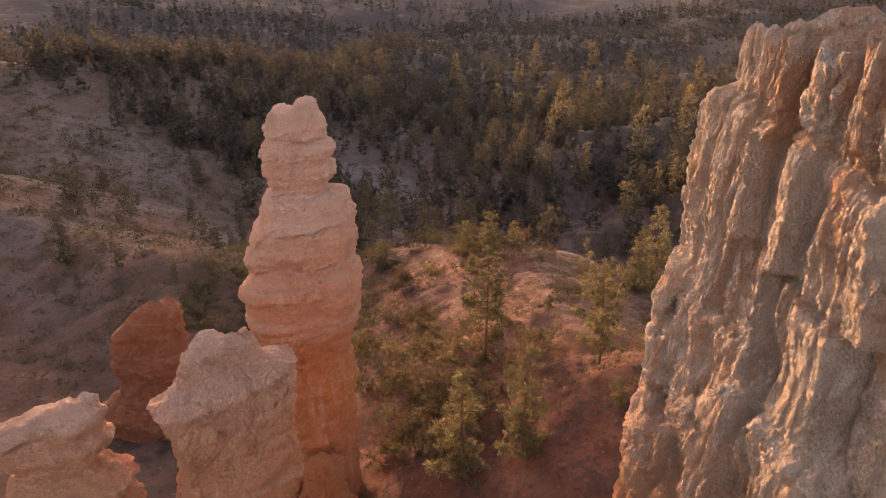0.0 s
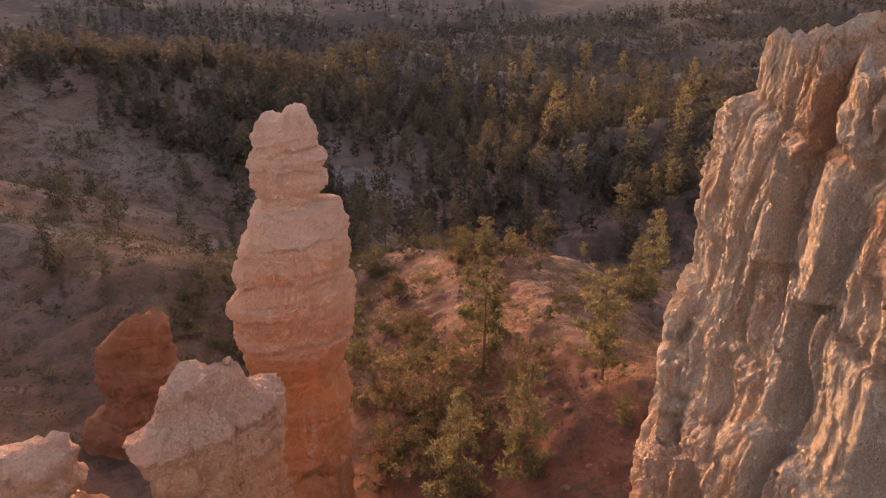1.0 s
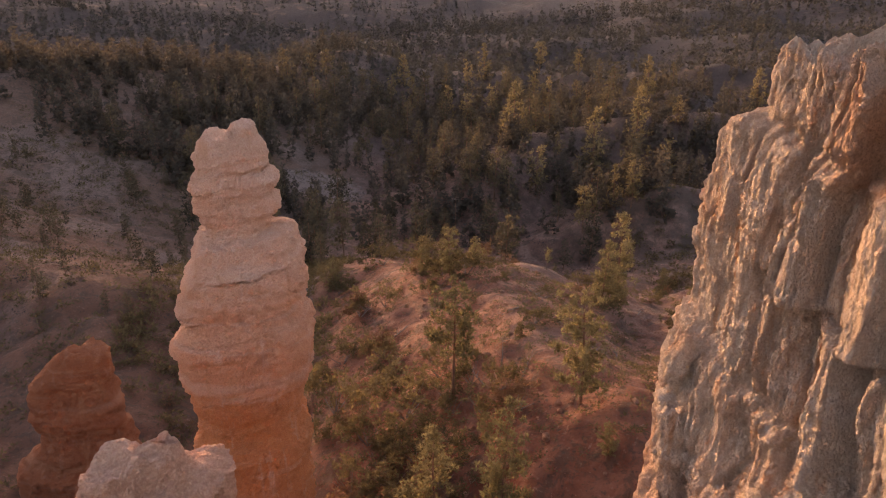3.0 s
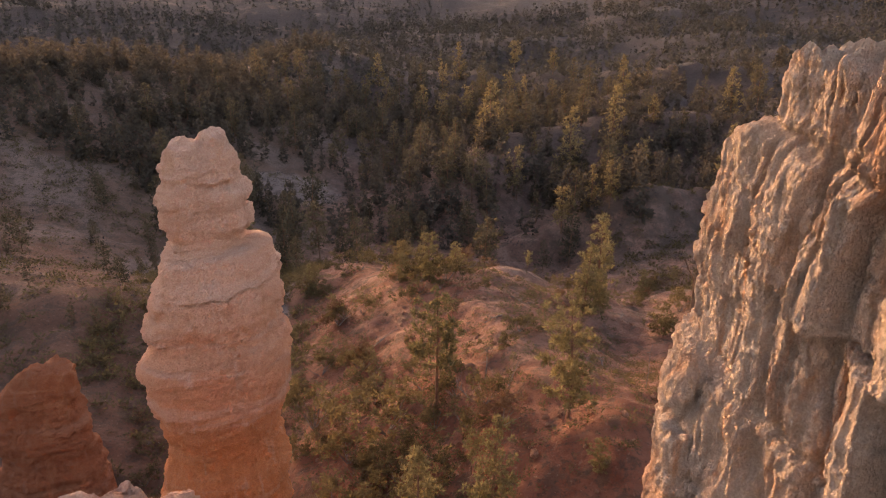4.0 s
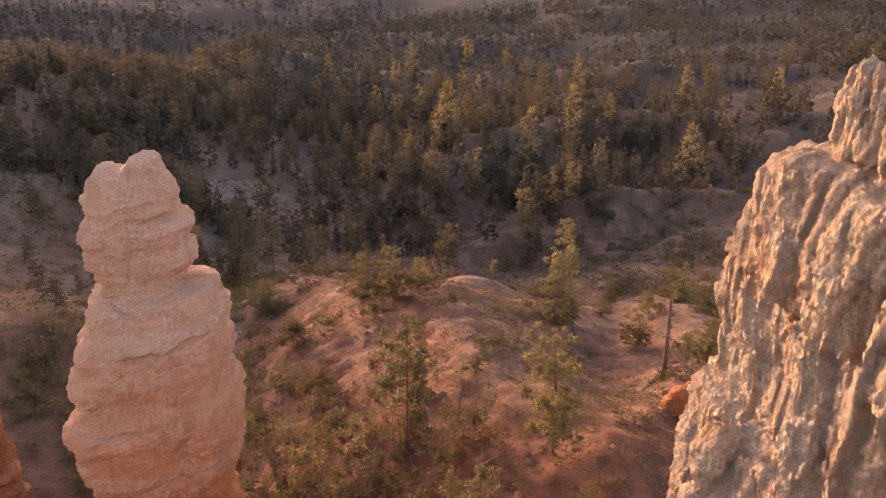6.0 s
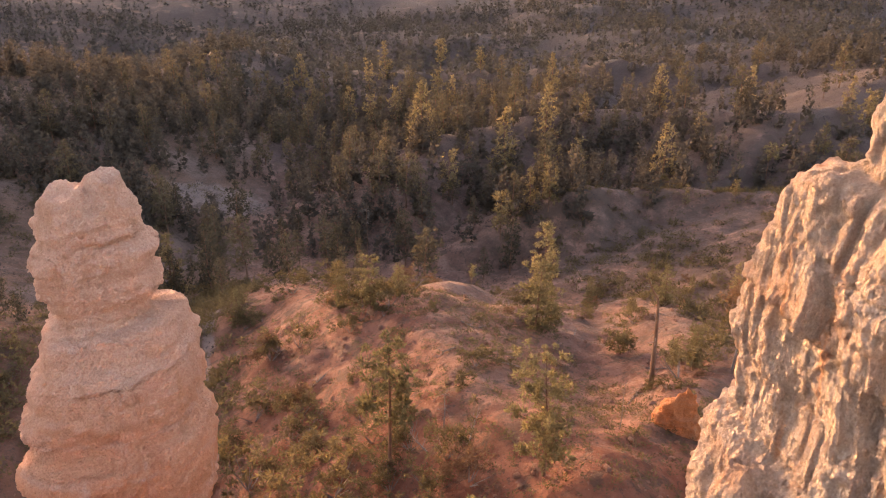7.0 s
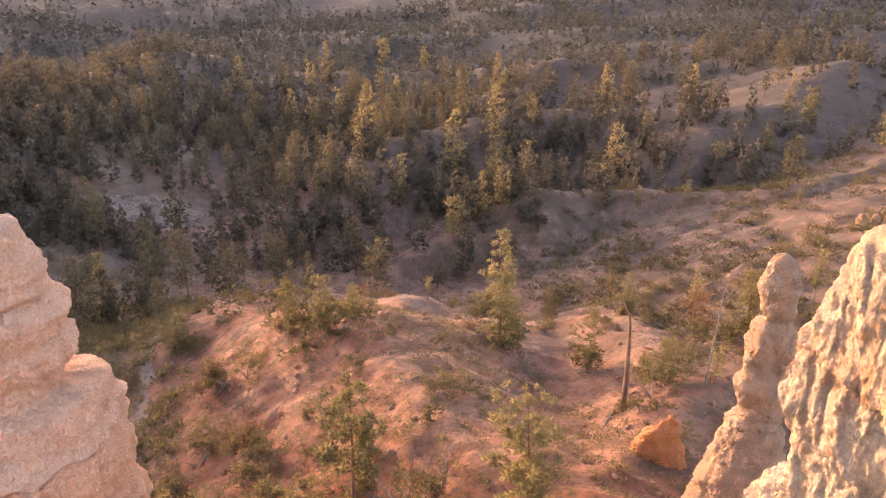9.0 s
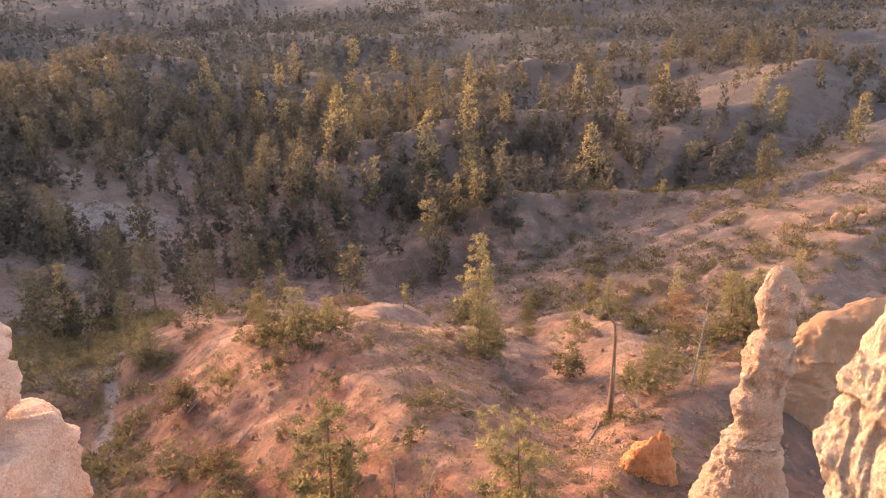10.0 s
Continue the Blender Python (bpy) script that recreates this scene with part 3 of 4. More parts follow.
def cliff_mesh(name, mat):
    """The fin: a long wall of fluted rock, its left face towards the path and its far end sloping down."""
    around = 640
    z = np.concatenate([np.linspace(-24, 0, 14, endpoint=False), np.linspace(0, 8, 30, endpoint=False), np.linspace(8, 33.0, 350)])
    high = len(z)
    # where the left face stands and where the far end stops, by height
    face = np.interp(z, [-24, 0, 8, 10, 14, 18, 22, 28, 33.0], [13.0, 14.3, 14.5, 14.6, 15.1, 15.5, 15.7, 16.1, 16.2])
    end = np.interp(z, [-24, 0, 8, 14, 17, 18.5, 22, 26, 28.0, 29.2, 30.0, 33.0], [47, 44.8, 44.9, 45.4, 45.7, 45.4, 46.2, 45.0, 44.1, 42.7, 41.6, 41.3])
    back, near = 31.0 + 0 * z, 2.0 + 0 * z
    # round the plan: most of the points on the face and the far end
    s = np.concatenate([np.linspace(a, b, k, endpoint=False) for a, b, k in ((0, 0.11, 24), (0.11, 0.57, 504), (0.57, 0.80, 88), (0.80, 1.0, 24))])
    S, Z = np.meshgrid(s, z)
    fx, ey, bx, ny = face[:, None], end[:, None], back[:, None], near[:, None]
    r = 2.2
    run = ey - 14.0
    X, Y = np.zeros_like(S), np.zeros_like(S)
    NX, NY = np.zeros_like(S), np.zeros_like(S)
    a = S < 0.50                                   # the face, from near to far
    k = S / 0.50
    X = np.where(a, fx + 1.1 * smoothstep(0.55, 0, k) + 3.5 * smoothstep(0.35, 0, k), X)
    Y = np.where(a, 14.0 + k * (run - r), Y)
    NX = np.where(a, -1.0, NX)
    c = (S >= 0.50) & (S < 0.62)                   # the rounded far corner
    k = (S - 0.50) / 0.12 * np.pi / 2
    X = np.where(c, fx + r - r * np.cos(k), X)
    Y = np.where(c, ey - r + r * np.sin(k), Y)
    NX, NY = np.where(c, -np.cos(k), NX), np.where(c, np.sin(k), NY)
    d = (S >= 0.62) & (S < 0.80)                   # the far end
    k = (S - 0.62) / 0.18
    X = np.where(d, fx + r + k * (bx - fx - r), X)
    Y = np.where(d, ey - 3.0 * k, Y)
    NY = np.where(d, 1.0, NY)
    e = S >= 0.80                                  # the back, out of sight
    k = (S - 0.80) / 0.20
    X = np.where(e, bx - k * (bx - fx - 4.6) * smoothstep(0.5, 1, k), X)
    Y = np.where(e, ey - 3.0 - k * (ey - 3.0 - 14.0), Y)
    NX = np.where(e, 1.0, NX)
    P = np.stack([X, Y, Z], -1).reshape(-1, 3)
    zz = P[:, 2]
    low = smoothstep(19, 11, zz)
    high_up = smoothstep(27.5, 30, zz)
    warp = P + np.stack([0.3 * fbm(P, 1.2, 3, 61), 0.3 * fbm(P, 1.2, 3, 62), 0.3 * fbm(P, 1.2, 3, 63)], -1)
    plan = P * np.array([1, 1, 0.05]) + 0.12 * np.stack([fbm(P, 1.0, 2, 64), fbm(P, 1.0, 2, 65), 0 * zz], -1)

    bed = zz - 0.10 * (P[:, 1] - 36) + 0.35 * fbm(P, 3.5, 2, 50)

    def blocks(period, wander, cut, seed):
        """Jointed blocks, each with a sheer near side and a long back that recedes, set off from bed to bed: about -0.5 to 0.5."""
        layer = np.floor((bed - 23.4) / cut)
        w = (P[:, 1] - 0.4 * P[:, 0] + wander * fbm(P * np.array([1, 1, 0.35]), 4, 3, seed)) / period + lattice(layer, 0 * layer, 0 * layer, seed + 2)
        p = w - np.floor(w)
        tall = 0.2 + 1.0 * lattice(np.floor(w), layer, 0 * w, seed)
        return (smoothstep(0, 0.11, p) * (1 - 0.9 * smoothstep(0.25, 1.0, p)) - 0.45) * tall

    inner = smoothstep(0.50, 0.36, S.ravel())            # the far corner stays full
    out = 1.75 * blocks(4.8, 2.0, 13.0, 40) * inner
    out += 0.6 * blocks(2.4, 1.6, 6.5, 43) * (0.3 + 0.7 * inner)
    out += 0.18 * blocks(1.1, 0.9, 2.6, 45)
    out += 0.5 * fbm(P * np.array([1, 1, 0.7]), 3.6, 3, 46)
    # organ pipes along the crest
    ribs, reeds = knobs(plan, 1.5, 44), knobs(plan, 0.6, 48)
    out += high_up * (1.1 * (ribs - 0.7) + 0.45 * (reeds - 0.7))
    # bulging knobs low down
    knob = knobs(warp * np.array([1, 1, 0.6]), 2.6, 47) - 0.6
    out += (0.05 + 0.75 * low) * knob
    # broken beds: a deep ledge line and some lesser ones
    for at, depth, thick in ((23.4, 0.9, 0.12), (17.6, 0.6, 0.22), (29.3, 0.5, 0.25), (12.0, 0.5, 0.3), (20.4, 0.3, 0.10), (26.3, 0.25, 0.10)):
        out -= depth * np.exp(-(((bed - at) / thick) ** 2)) * (0.5 + 0.5 * smooth_noise(P / 2.5, 52))
    out += 0.55 * (smoothstep(29.4, 28.6, bed) - 0.5) - 0.3 * (smoothstep(23.5, 23.3, bed) - 0.5) + 0.4 * (smoothstep(17.6, 16.9, bed) - 0.5)
    out = out - out.mean() + 0.35
    vis = np.where((S < 0.80).ravel(), 1.0, 0.3)
    out *= vis
    X, Y = X.ravel() + NX.ravel() * out, Y.ravel() + NY.ravel() * out
    top = smoothstep(30.2, 33, zz)
    Zr = zz - 0.9 * top + top * (0.6 * fbm(P * np.array([1, 1, 0]), 0.8, 3, 70) + 1.3 * (ribs - 0.6) + 0.7 * (reeds - 0.6)) + 0.15 * fbm(P, 1.0, 2, 72)
    V = np.stack([X, Y, Zr], -1).reshape(high, around, 3)

    def popcorn(p):
        w = p + 0.12 * np.stack([fbm(p, 0.7, 2, 66), fbm(p, 0.7, 2, 67), fbm(p, 0.7, 2, 68)], -1)
        up = smoothstep(28, 31, p[:, 2])
        patch = 0.30 + 0.70 * smoothstep(-0.30, 0.15, fbm(p * np.array([1, 1, 0.5]), 3.2, 2, 57))
        drips = 0.16 * (ridged(w * np.array([1, 1, 0.33]), 1.5, 2, 55) - 0.5) + 0.10 * fbm(w * np.array([1, 1, 0.25]), 0.7, 2, 58)
        pits = 0.21 * (0.7 - knobs(w * np.array([1, 1, 0.40]), 0.42, 54)) + 0.17 * (0.7 - knobs(w * np.array([1, 1, 0.5]), 0.21, 56))
        flutes = 0.36 * (knobs(p * np.array([1, 1, 0.05]), 0.38, 59) - 0.7)
        return patch * drips + (0.35 + 0.65 * patch) * pits + up * flutes + 0.07 * fbm(w * np.array([1, 1, 0.7]), 0.3, 2, 51, 0.7)

    V = roughen(V, np.stack([NX, NY, 0 * NX], -1), popcorn)
    last, cap = V[-1], []
    heart = np.stack([np.full(around, 24.0), np.clip(last[:, 1], 16, 37), np.full(around, 32.2)], -1)
    for k in (0.985, 0.97, 0.955, 0.94, 0.92, 0.90, 0.88, 0.85, 0.82, 0.78, 0.74, 0.69, 0.63, 0.55, 0.45, 0.3, 0.0):
        ring = heart + (last - heart) * k
        ring[:, 2] += 1.1 * fbm(ring * np.array([1, 1, 0]), 1.0, 4, 75, 0.65) * min(1.0, 3 * (1 - k)) ** 0.5
        cap.append(ring)
    V = np.concatenate([V, np.array(cap)], 0)
    return V, mat


rock_fin = stack("rock_fin", "high fluted cream and orange limestone fin with deep clefts", "cliff", "",
      cliff_mesh("rock_fin", ROCK_CLIFF), (0.0, 12.0, 17.5, 23.4, 29.4), ("buried_foot", "lower_wall", "knobbly_bench", "middle_wall", "upper_wall", "fluted_crest"))

# knobby pinnacles that lean on the fin: x, y, top, width
for k, (x, y, top, w) in enumerate([(14.8, 41.2, 17.4, 2.1), (14.2, 40.2, 13.6, 2.6), (14.1, 38.6, 9.6, 3.0), (15.4, 35.4, 12.6, 3.2), (16.0, 32.4, 15.0, 3.4), (15.8, 30.2, 10.5, 4.0), (16.8, 29.0, 17.0, 3.2), (14.9, 36.2, 6.5, 3.8)]):
    lobes = [(top, x - 0.28 * w, x + 0.28 * w), (top - 0.8, x - 0.45 * w, x + 0.45 * w), (top - 2.2, x - 0.5 * w, x + 0.5 * w), (top - 3.0, x - 0.42 * w, x + 0.42 * w),
             (top - 4.4, x - 0.6 * w, x + 0.6 * w), (top - 6.0, x - 0.55 * w, x + 0.55 * w), (top - 14.0, x - 0.8 * w, x + 0.8 * w)]
    V, mat = pillar_mesh("pinnacle", ROCK_CLIFF, lobes, 0.9, y, seed=31 + k, lump=0.4, ledge=0.35, flute=0.12, crown=0.5, around=74, high=76, floor=top - 9.0, knob=0.5, seams=(top - 3.0, top - 6.2))
    part_of("pinnacle", mesh_of("pinnacle", V.reshape(-1, 3), sheet_faces(V.shape[0], V.shape[1], True), mat, False), rock_fin)

# the orange knob at the foot of the tall pillar
ORANGE_KNOB = [(-8.2, -12.4, -11.0), (-9.2, -13.4, -10.2), (-11.5, -14.0, -9.6), (-14.5, -14.5, -9.0), (-24, -15.5, -8)]
tagged(whole("orange_boulder", pillar_mesh("orange_boulder", ROCK_ORANGE, ORANGE_KNOB, 0.8, 57.5, seed=23, lump=0.4, ledge=0.3, crown=0.5, around=110, high=130, seams=(-10.5, -13.0))), "bright orange rounded rock at the foot of the pillar", "rock")

# ---- plants ----
def tube(points, radii, sides=6):
    """A tapered tube along points: corners and quads."""
    pts, rad = np.asarray(points, float), np.asarray(radii, float)
    n = len(pts)
    way = np.gradient(pts, axis=0)
    way /= np.linalg.norm(way, axis=1, keepdims=True) + 1e-9
    ref = np.where(np.abs(way[:, 2:3]) > 0.9, np.array([[1.0, 0, 0]]), np.array([[0, 0, 1.0]]))
    a = np.cross(way, ref)
    a /= np.linalg.norm(a, axis=1, keepdims=True) + 1e-9
    b = np.cross(way, a)
    ang = 2 * np.pi * np.arange(sides) / sides
    ring = a[:, None] * np.cos(ang)[None, :, None] + b[:, None] * np.sin(ang)[None, :, None]
    verts = (pts[:, None] + ring * rad[:, None, None]).reshape(-1, 3)
    return verts, sheet_faces(n, sides, True)


def joined(pieces):
    verts, faces, k = [], [], 0
    for v, f in pieces:
        verts.append(v)
        faces.append(f + k)
        k += len(v)
    return np.concatenate(verts), np.concatenate(faces)


def blades(r, centres, per, reach, length, width, rise=0.25):
    """Leaf blades in tufts round the centres: thin triangles that point outwards."""
    n = len(centres) * per
    c = np.repeat(centres, per, axis=0)
    d = r.normal(size=(n, 3))
    d[:, 2] = d[:, 2] * 0.7 + rise
    d /= np.linalg.norm(d, axis=1, keepdims=True)
    start = c + d * reach * r.uniform(0, 1, (n, 1))
    ln = length * r.uniform(0.6, 1.3, (n, 1))
    side = np.cross(d, r.normal(size=(n, 3)))
    side /= np.linalg.norm(side, axis=1, keepdims=True) + 1e-9
    w = width * r.uniform(0.6, 1.3, (n, 1))
    v = np.stack([start - side * w, start + side * w, start + d * ln], 1).reshape(-1, 3)
    return v, np.arange(n * 3).reshape(-1, 3)


def clumps(r, centres, radii, per, leaf, width):
    """Bunches of needles: triangles that point outwards and up from the shell of each clump."""
    n = len(centres) * per
    c, rad = np.repeat(centres, per, axis=0), np.repeat(radii, per)[:, None]
    d = r.normal(size=(n, 3))
    d /= np.linalg.norm(d, axis=1, keepdims=True)
    start = c + d * np.array([1, 1, 0.7]) * rad * r.uniform(0.25, 0.85, (n, 1))
    way = d + r.normal(0, 0.35, (n, 3)) + np.array([0, 0, 0.35])
    way /= np.linalg.norm(way, axis=1, keepdims=True)
    side = np.cross(way, r.normal(size=(n, 3)))
    side /= np.linalg.norm(side, axis=1, keepdims=True) + 1e-9
    w, ln = width * rad * r.uniform(0.6, 1.3, (n, 1)), leaf * rad * r.uniform(0.6, 1.3, (n, 1))
    v = np.stack([start - side * w, start + side * w, start + way * ln], 1).reshape(-1, 3)
    return v, np.arange(n * 3).reshape(-1, 3)


def conifer(seed, height, spread, base, style, limbs, per, size, leaf, width, needles, bunches=3):
    """Meshes of a conifer: trunk with limbs, and crown. style: 'fir' (pointed), 'pine' (rounded, open) or 'flat' (umbrella)."""
    r = np.random.default_rng(seed)
    k = np.linspace(0, 1, 9)
    bend = height * 0.02
    line = np.stack([bend * np.sin(k * 3 + seed), bend * np.cos(k * 2.3 + seed * 2) - bend, k * height], -1)
    trunk = tube(line, 0.014 * height * (1 - k) ** 0.8 + 0.012, 7)
    arms, centres, radii = [], [], []
    whole_side = r.uniform(0, 6.28)
    for i in range(limbs):
        f = base + (0.97 - base) * (i + r.uniform(0, 0.9)) / limbs
        u = (f - base) / (1 - base)
        if style == "fir":
            reach = (1 - u) ** 0.75 * 0.95 + 0.06
            lift = 0.10 - 0.30 * (1 - u)
        elif style == "pine":
            reach = (0.50 + 1.05 * u) * (1 - u) ** 0.55 * 1.05 + 0.08
            lift = 0.05 + 0.6 * u
        else:
            reach = 0.25 + 0.85 * u * (1.12 - u)
            lift = 0.25 + 0.5 * u
        az = i * 2.39996 + r.uniform(-0.6, 0.6)
        reach *= spread * height * r.uniform(0.5, 1.2) * (1 + 0.22 * math.cos(az - whole_side))
        s = np.linspace(0, 1, 4)
        root = np.array([np.interp(f, k, line[:, j]) for j in range(3)])
        out = np.array([math.cos(az), math.sin(az), 0])
        pts = root + out * (s * reach)[:, None] + np.array([0, 0, 1.0]) * (lift * s * reach + 0.10 * reach * s * s)[:, None]
        pts += r.normal(0, 0.03, pts.shape) * reach * s[:, None]
        arms.append(tube(pts, 0.005 * height * (1 - f * 0.7) * (1 - s * 0.85), 3))
        m = max(1, int(round(bunches * reach / (spread * height))))
        at = np.linspace(1.0, 0.45, m) + r.uniform(-0.06, 0.02, m)
        c = np.stack([np.interp(at, s, pts[:, j]) for j in range(3)], -1)
        centres.append(c + r.normal(0, 0.012 * height, c.shape))
        radii.append(size * height * r.uniform(0.65, 1.3, m) * (1.1 - 0.45 * u))
    centres.append(line[-1:] - np.array([[0, 0, 0.1], [0, 0, 0.6]]) * height / 10)
    radii.append(size * height * np.array([0.4, 0.6]))
    crown = clumps(r, np.concatenate(centres), np.concatenate(radii), per, leaf, width)
    return (mesh_of("trunk", *joined([trunk] + arms), BARK), mesh_of("crown", *crown, needles, False))


def tree_kind(name, label, meshes, category="tree", group="canyon trees"):
    """The first tree of a kind, standing at its foot; the others are copies."""
    root = new(name)
    tagged(root, label, category, group)
    for part_name, me in zip(("trunk", "crown"), meshes):
        part_of(part_name, me, root)
    return root


KINDS = {
    "near_pine": [("pine_tree", "open golden-green ponderosa pine on the red slope", conifer(s, 10, w, b, "pine", k, 66, 0.054, 0.62, 0.15, PINE_NEEDLES)) for s, w, b, k in ((1, 0.27, 0.16, 44), (2, 0.19, 0.42, 22), (3, 0.24, 0.12, 42))],
    "near_fir": [("fir_tree", "narrow sunlit fir with drooping branches", conifer(s, 10, 0.25, 0.05, "fir", 56, 46, 0.056, 0.62, 0.15, PINE_NEEDLES)) for s in (11, 12)],
    "fir": [("fir_tree", "tall narrow fir on the canyon slope, needles coloured as sunlit", conifer(s, 10, w, 0.08, "fir", 32, 16, 0.070, 0.85, 0.26, LIT_NEEDLES, 2)) for s, w in ((21, 0.22), (22, 0.26), (23, 0.19), (24, 0.23))],
    "pine": [("pine_tree", "rounded ponderosa pine with needles coloured as sunlit", conifer(s, 10, w, b, "pine", 24, 18, 0.082, 0.80, 0.25, LIT_NEEDLES, 2)) for s, w, b in ((31, 0.20, 0.18), (32, 0.24, 0.25), (33, 0.18, 0.10), (34, 0.22, 0.3))],
    "shaded_fir": [("fir_tree", "narrow fir of the valley wood, needles coloured as shaded", conifer(s, 10, w, b, "fir", 30, 15, 0.070, 0.85, 0.26, SHADED_NEEDLES, 2)) for s, w, b in ((25, 0.20, 0.08), (26, 0.23, 0.20), (27, 0.17, 0.05))],
    "shaded_pine": [("pine_tree", "rounded pine of the valley wood, needles coloured as shaded", conifer(s, 10, w, b, "pine", 24, 17, 0.080, 0.80, 0.25, SHADED_NEEDLES, 2)) for s, w, b in ((35, 0.18, 0.18), (36, 0.21, 0.28))],
    "flat": [("umbrella_pine", "small flat-topped pine with a bare trunk", conifer(41, 10, 0.42, 0.62, "flat", 26, 20, 0.07, 0.8, 0.22, PINE_NEEDLES, 3))],
}
made = collections.Counter()
firsts = {}


def plant(kind, x, y, height, z=None, lean=0.0):
    """A tree of that kind, height metres tall, with its foot in the ground."""
    n = made[kind]
    made[kind] += 1
    which = n % len(KINDS[kind])
    name, label, meshes = KINDS[kind][which]
    z = float(ground_at(x, y)[0]) - 0.15 if z is None else z
    k = height / 10.0
    m = pose(x, y, z, lean, 0, (n * 137.5) % 360) @ Matrix.Diagonal((k * (0.94 + 0.12 * ((n * 7) % 5) / 4), k, k, 1))
    if (kind, which) not in firsts:
        root = tree_kind(name, label, meshes)
        root.matrix_basis = m
        firsts[kind, which] = root
        return root
    src = firsts[kind, which]
    keep = src.scale.copy()
    src.scale = (1, 1, 1)
    ob = copy_thing(src, m)
    src.scale = keep
    return ob


# the trees of the mound and the hollow in front of it: x, y, height
for kind, x, y, h in [("near_pine", 17.0, 68.0, 12.2), ("near_pine", 5.2, 77.0, 15.0), ("near_pine", 8.3, 117.6, 8.5), ("near_fir", 7.9, 57.5, 12.0), ("near_fir", 2.0, 58.0, 12.5),
                      ("near_fir", 36.0, 118.5, 13.0), ("near_fir", 51.4, 157.0, 21.5), ("near_pine", 17.4, 59.5, 3.8), ("near_pine", 7.4, 64.9, 5.0), ("near_fir", 39.0, 121, 8.0),
                      ("near_pine", 4.0, 121.9, 5.5), ("near_fir", -13.6, 142.3, 7.2), ("near_pine", 12.5, 117.5, 5.2), ("near_pine", 32.4, 148.2, 5.5), ("near_pine", 49.1, 94.8, 6.5),
                      ("near_pine", 47.0, 96.0, 5.0), ("near_fir", 75.7, 111.2, 11.5), ("near_fir", 78.2, 109.1, 12.4), ("near_fir", 56.2, 142.8, 7.3), ("near_fir", 63.7, 127.0, 8.0),
                      ("near_pine", 93.5, 115.4, 7.0), ("near_pine", 68.9, 86.4, 4.0), ("near_pine", 46.2, 109.2, 4.4)]:
    plant(kind, x, y, h)
# the small trees of the hollow and the bench behind the mound: x, y, height
for k, (x, y, h) in enumerate([(62.8, 157.0, 5.9), (73.1, 148.5, 6.5), (68.8, 154.2, 5.4), (65.9, 119.2, 3.6), (85.3, 135.9, 6.8), (83.5, 119.1, 9.0), (51.1, 97.4, 6.6), (49.7, 100.3, 4.3),
                               (103.1, 124.3, 5.4), (74.0, 107.9, 4.4), (107.8, 193.9, 6.4), (119.3, 187.8, 6.0), (134.2, 162.7, 5.0), (155.1, 207.1, 5.0), (54.7, 92.1, 5.5), (92, 128, 5.0), (79, 142, 4.6), (97, 140, 4.4)]):
    plant("pine" if k % 3 else "fir", x, y, h)
# the forest beyond: x, y, height
for kind, x, y, h in [("fir", 122.9, 344.5, 21), ("fir", 98, 281.4, 21.4), ("fir", 146.1, 282.2, 20.4), ("fir", 116, 222.4, 20.5), ("pine", 100, 252.6, 16.3), ("fir", 95.4, 259.4, 12.7),
                      ("pine", 70.4, 205.4, 15), ("fir", 66.3, 209.9, 13), ("flat", 149.1, 214.5, 12), ("fir", 194.9, 292.6, 18.8), ("fir", 117.1, 288.2, 12.1), ("pine", 115.6, 268.5, 8.8),
                      ("pine", 144.9, 248.4, 10.4), ("fir", 171.1, 217.3, 11.6), ("fir", 195.6, 236.5, 13.7), ("pine", 194, 226.2, 14.7), ("fir", 187.3, 187.2, 17.2)]:
    plant(kind, x, y, h)
for kind, x, y, h in [("pine", 49.1, 239.8, 17.4), ("pine", 73.9, 258.2, 26.9), ("pine", 56, 204.8, 14.7), ("fir", 47.2, 281.5, 23.3), ("pine", 81, 405.8, 20.1), ("fir", 89.8, 407.3, 18.4),
                      ("fir", 58.9, 459.5, 23), ("pine", 46.2, 439.6, 16.8), ("pine", 28.7, 371.3, 19.6), ("pine", 38.3, 363, 16.8), ("pine", 50.5, 365.9, 17.9), ("fir", 11.8, 412.5, 19.5),
                      ("pine", 0.6, 415.3, 15.6), ("fir", 8.4, 442.5, 19.3), ("pine", 29.8, 265, 9.9), ("pine", 114.1, 550.4, 22.9), ("pine", 115.3, 442.3, 15.4), ("pine", 98.1, 356.4, 8.2),
                      ("fir", 62.8, 270.3, 9), ("fir", -31.8, 185.8, 17.3)]:
    plant(kind, x, y, h)

# more trees, thick in the valley and thin on the slopes
def on_chalk(x, y):
    """Whether a place lies on the bare chalk slope."""
    return ((x + 30) / 21) ** 2 + ((y - 262) / 14) ** 2 < 1.0


taken = []
tries = 0
while len(taken) < 230 and tries < 9000:
    tries += 1
    x, y = rng.uniform(-110, 260), rng.uniform(165, 420)
    valley = math.exp(-(((x - 15 - 0.05 * (y - 200)) / 75) ** 2)) * (1 if y > 185 else 0.4)
    if on_chalk(x, y) or rng.random() > 0.10 + 0.9 * valley or any((x - a) ** 2 + (y - b) ** 2 < 25 for a, b in taken):
        continue
    taken.append((x, y))
    plant("shaded_fir" if rng.random() < 0.55 else "shaded_pine", x, y, rng.uniform(8, 19))
# the small trees of the gully, in the shade-coloured needles
for k in range(70):
    x, y = rng.uniform(-120, -22), rng.uniform(112, 245)
    plant("shaded_pine" if k % 3 else "shaded_fir", x, y, rng.uniform(3.5, 9))


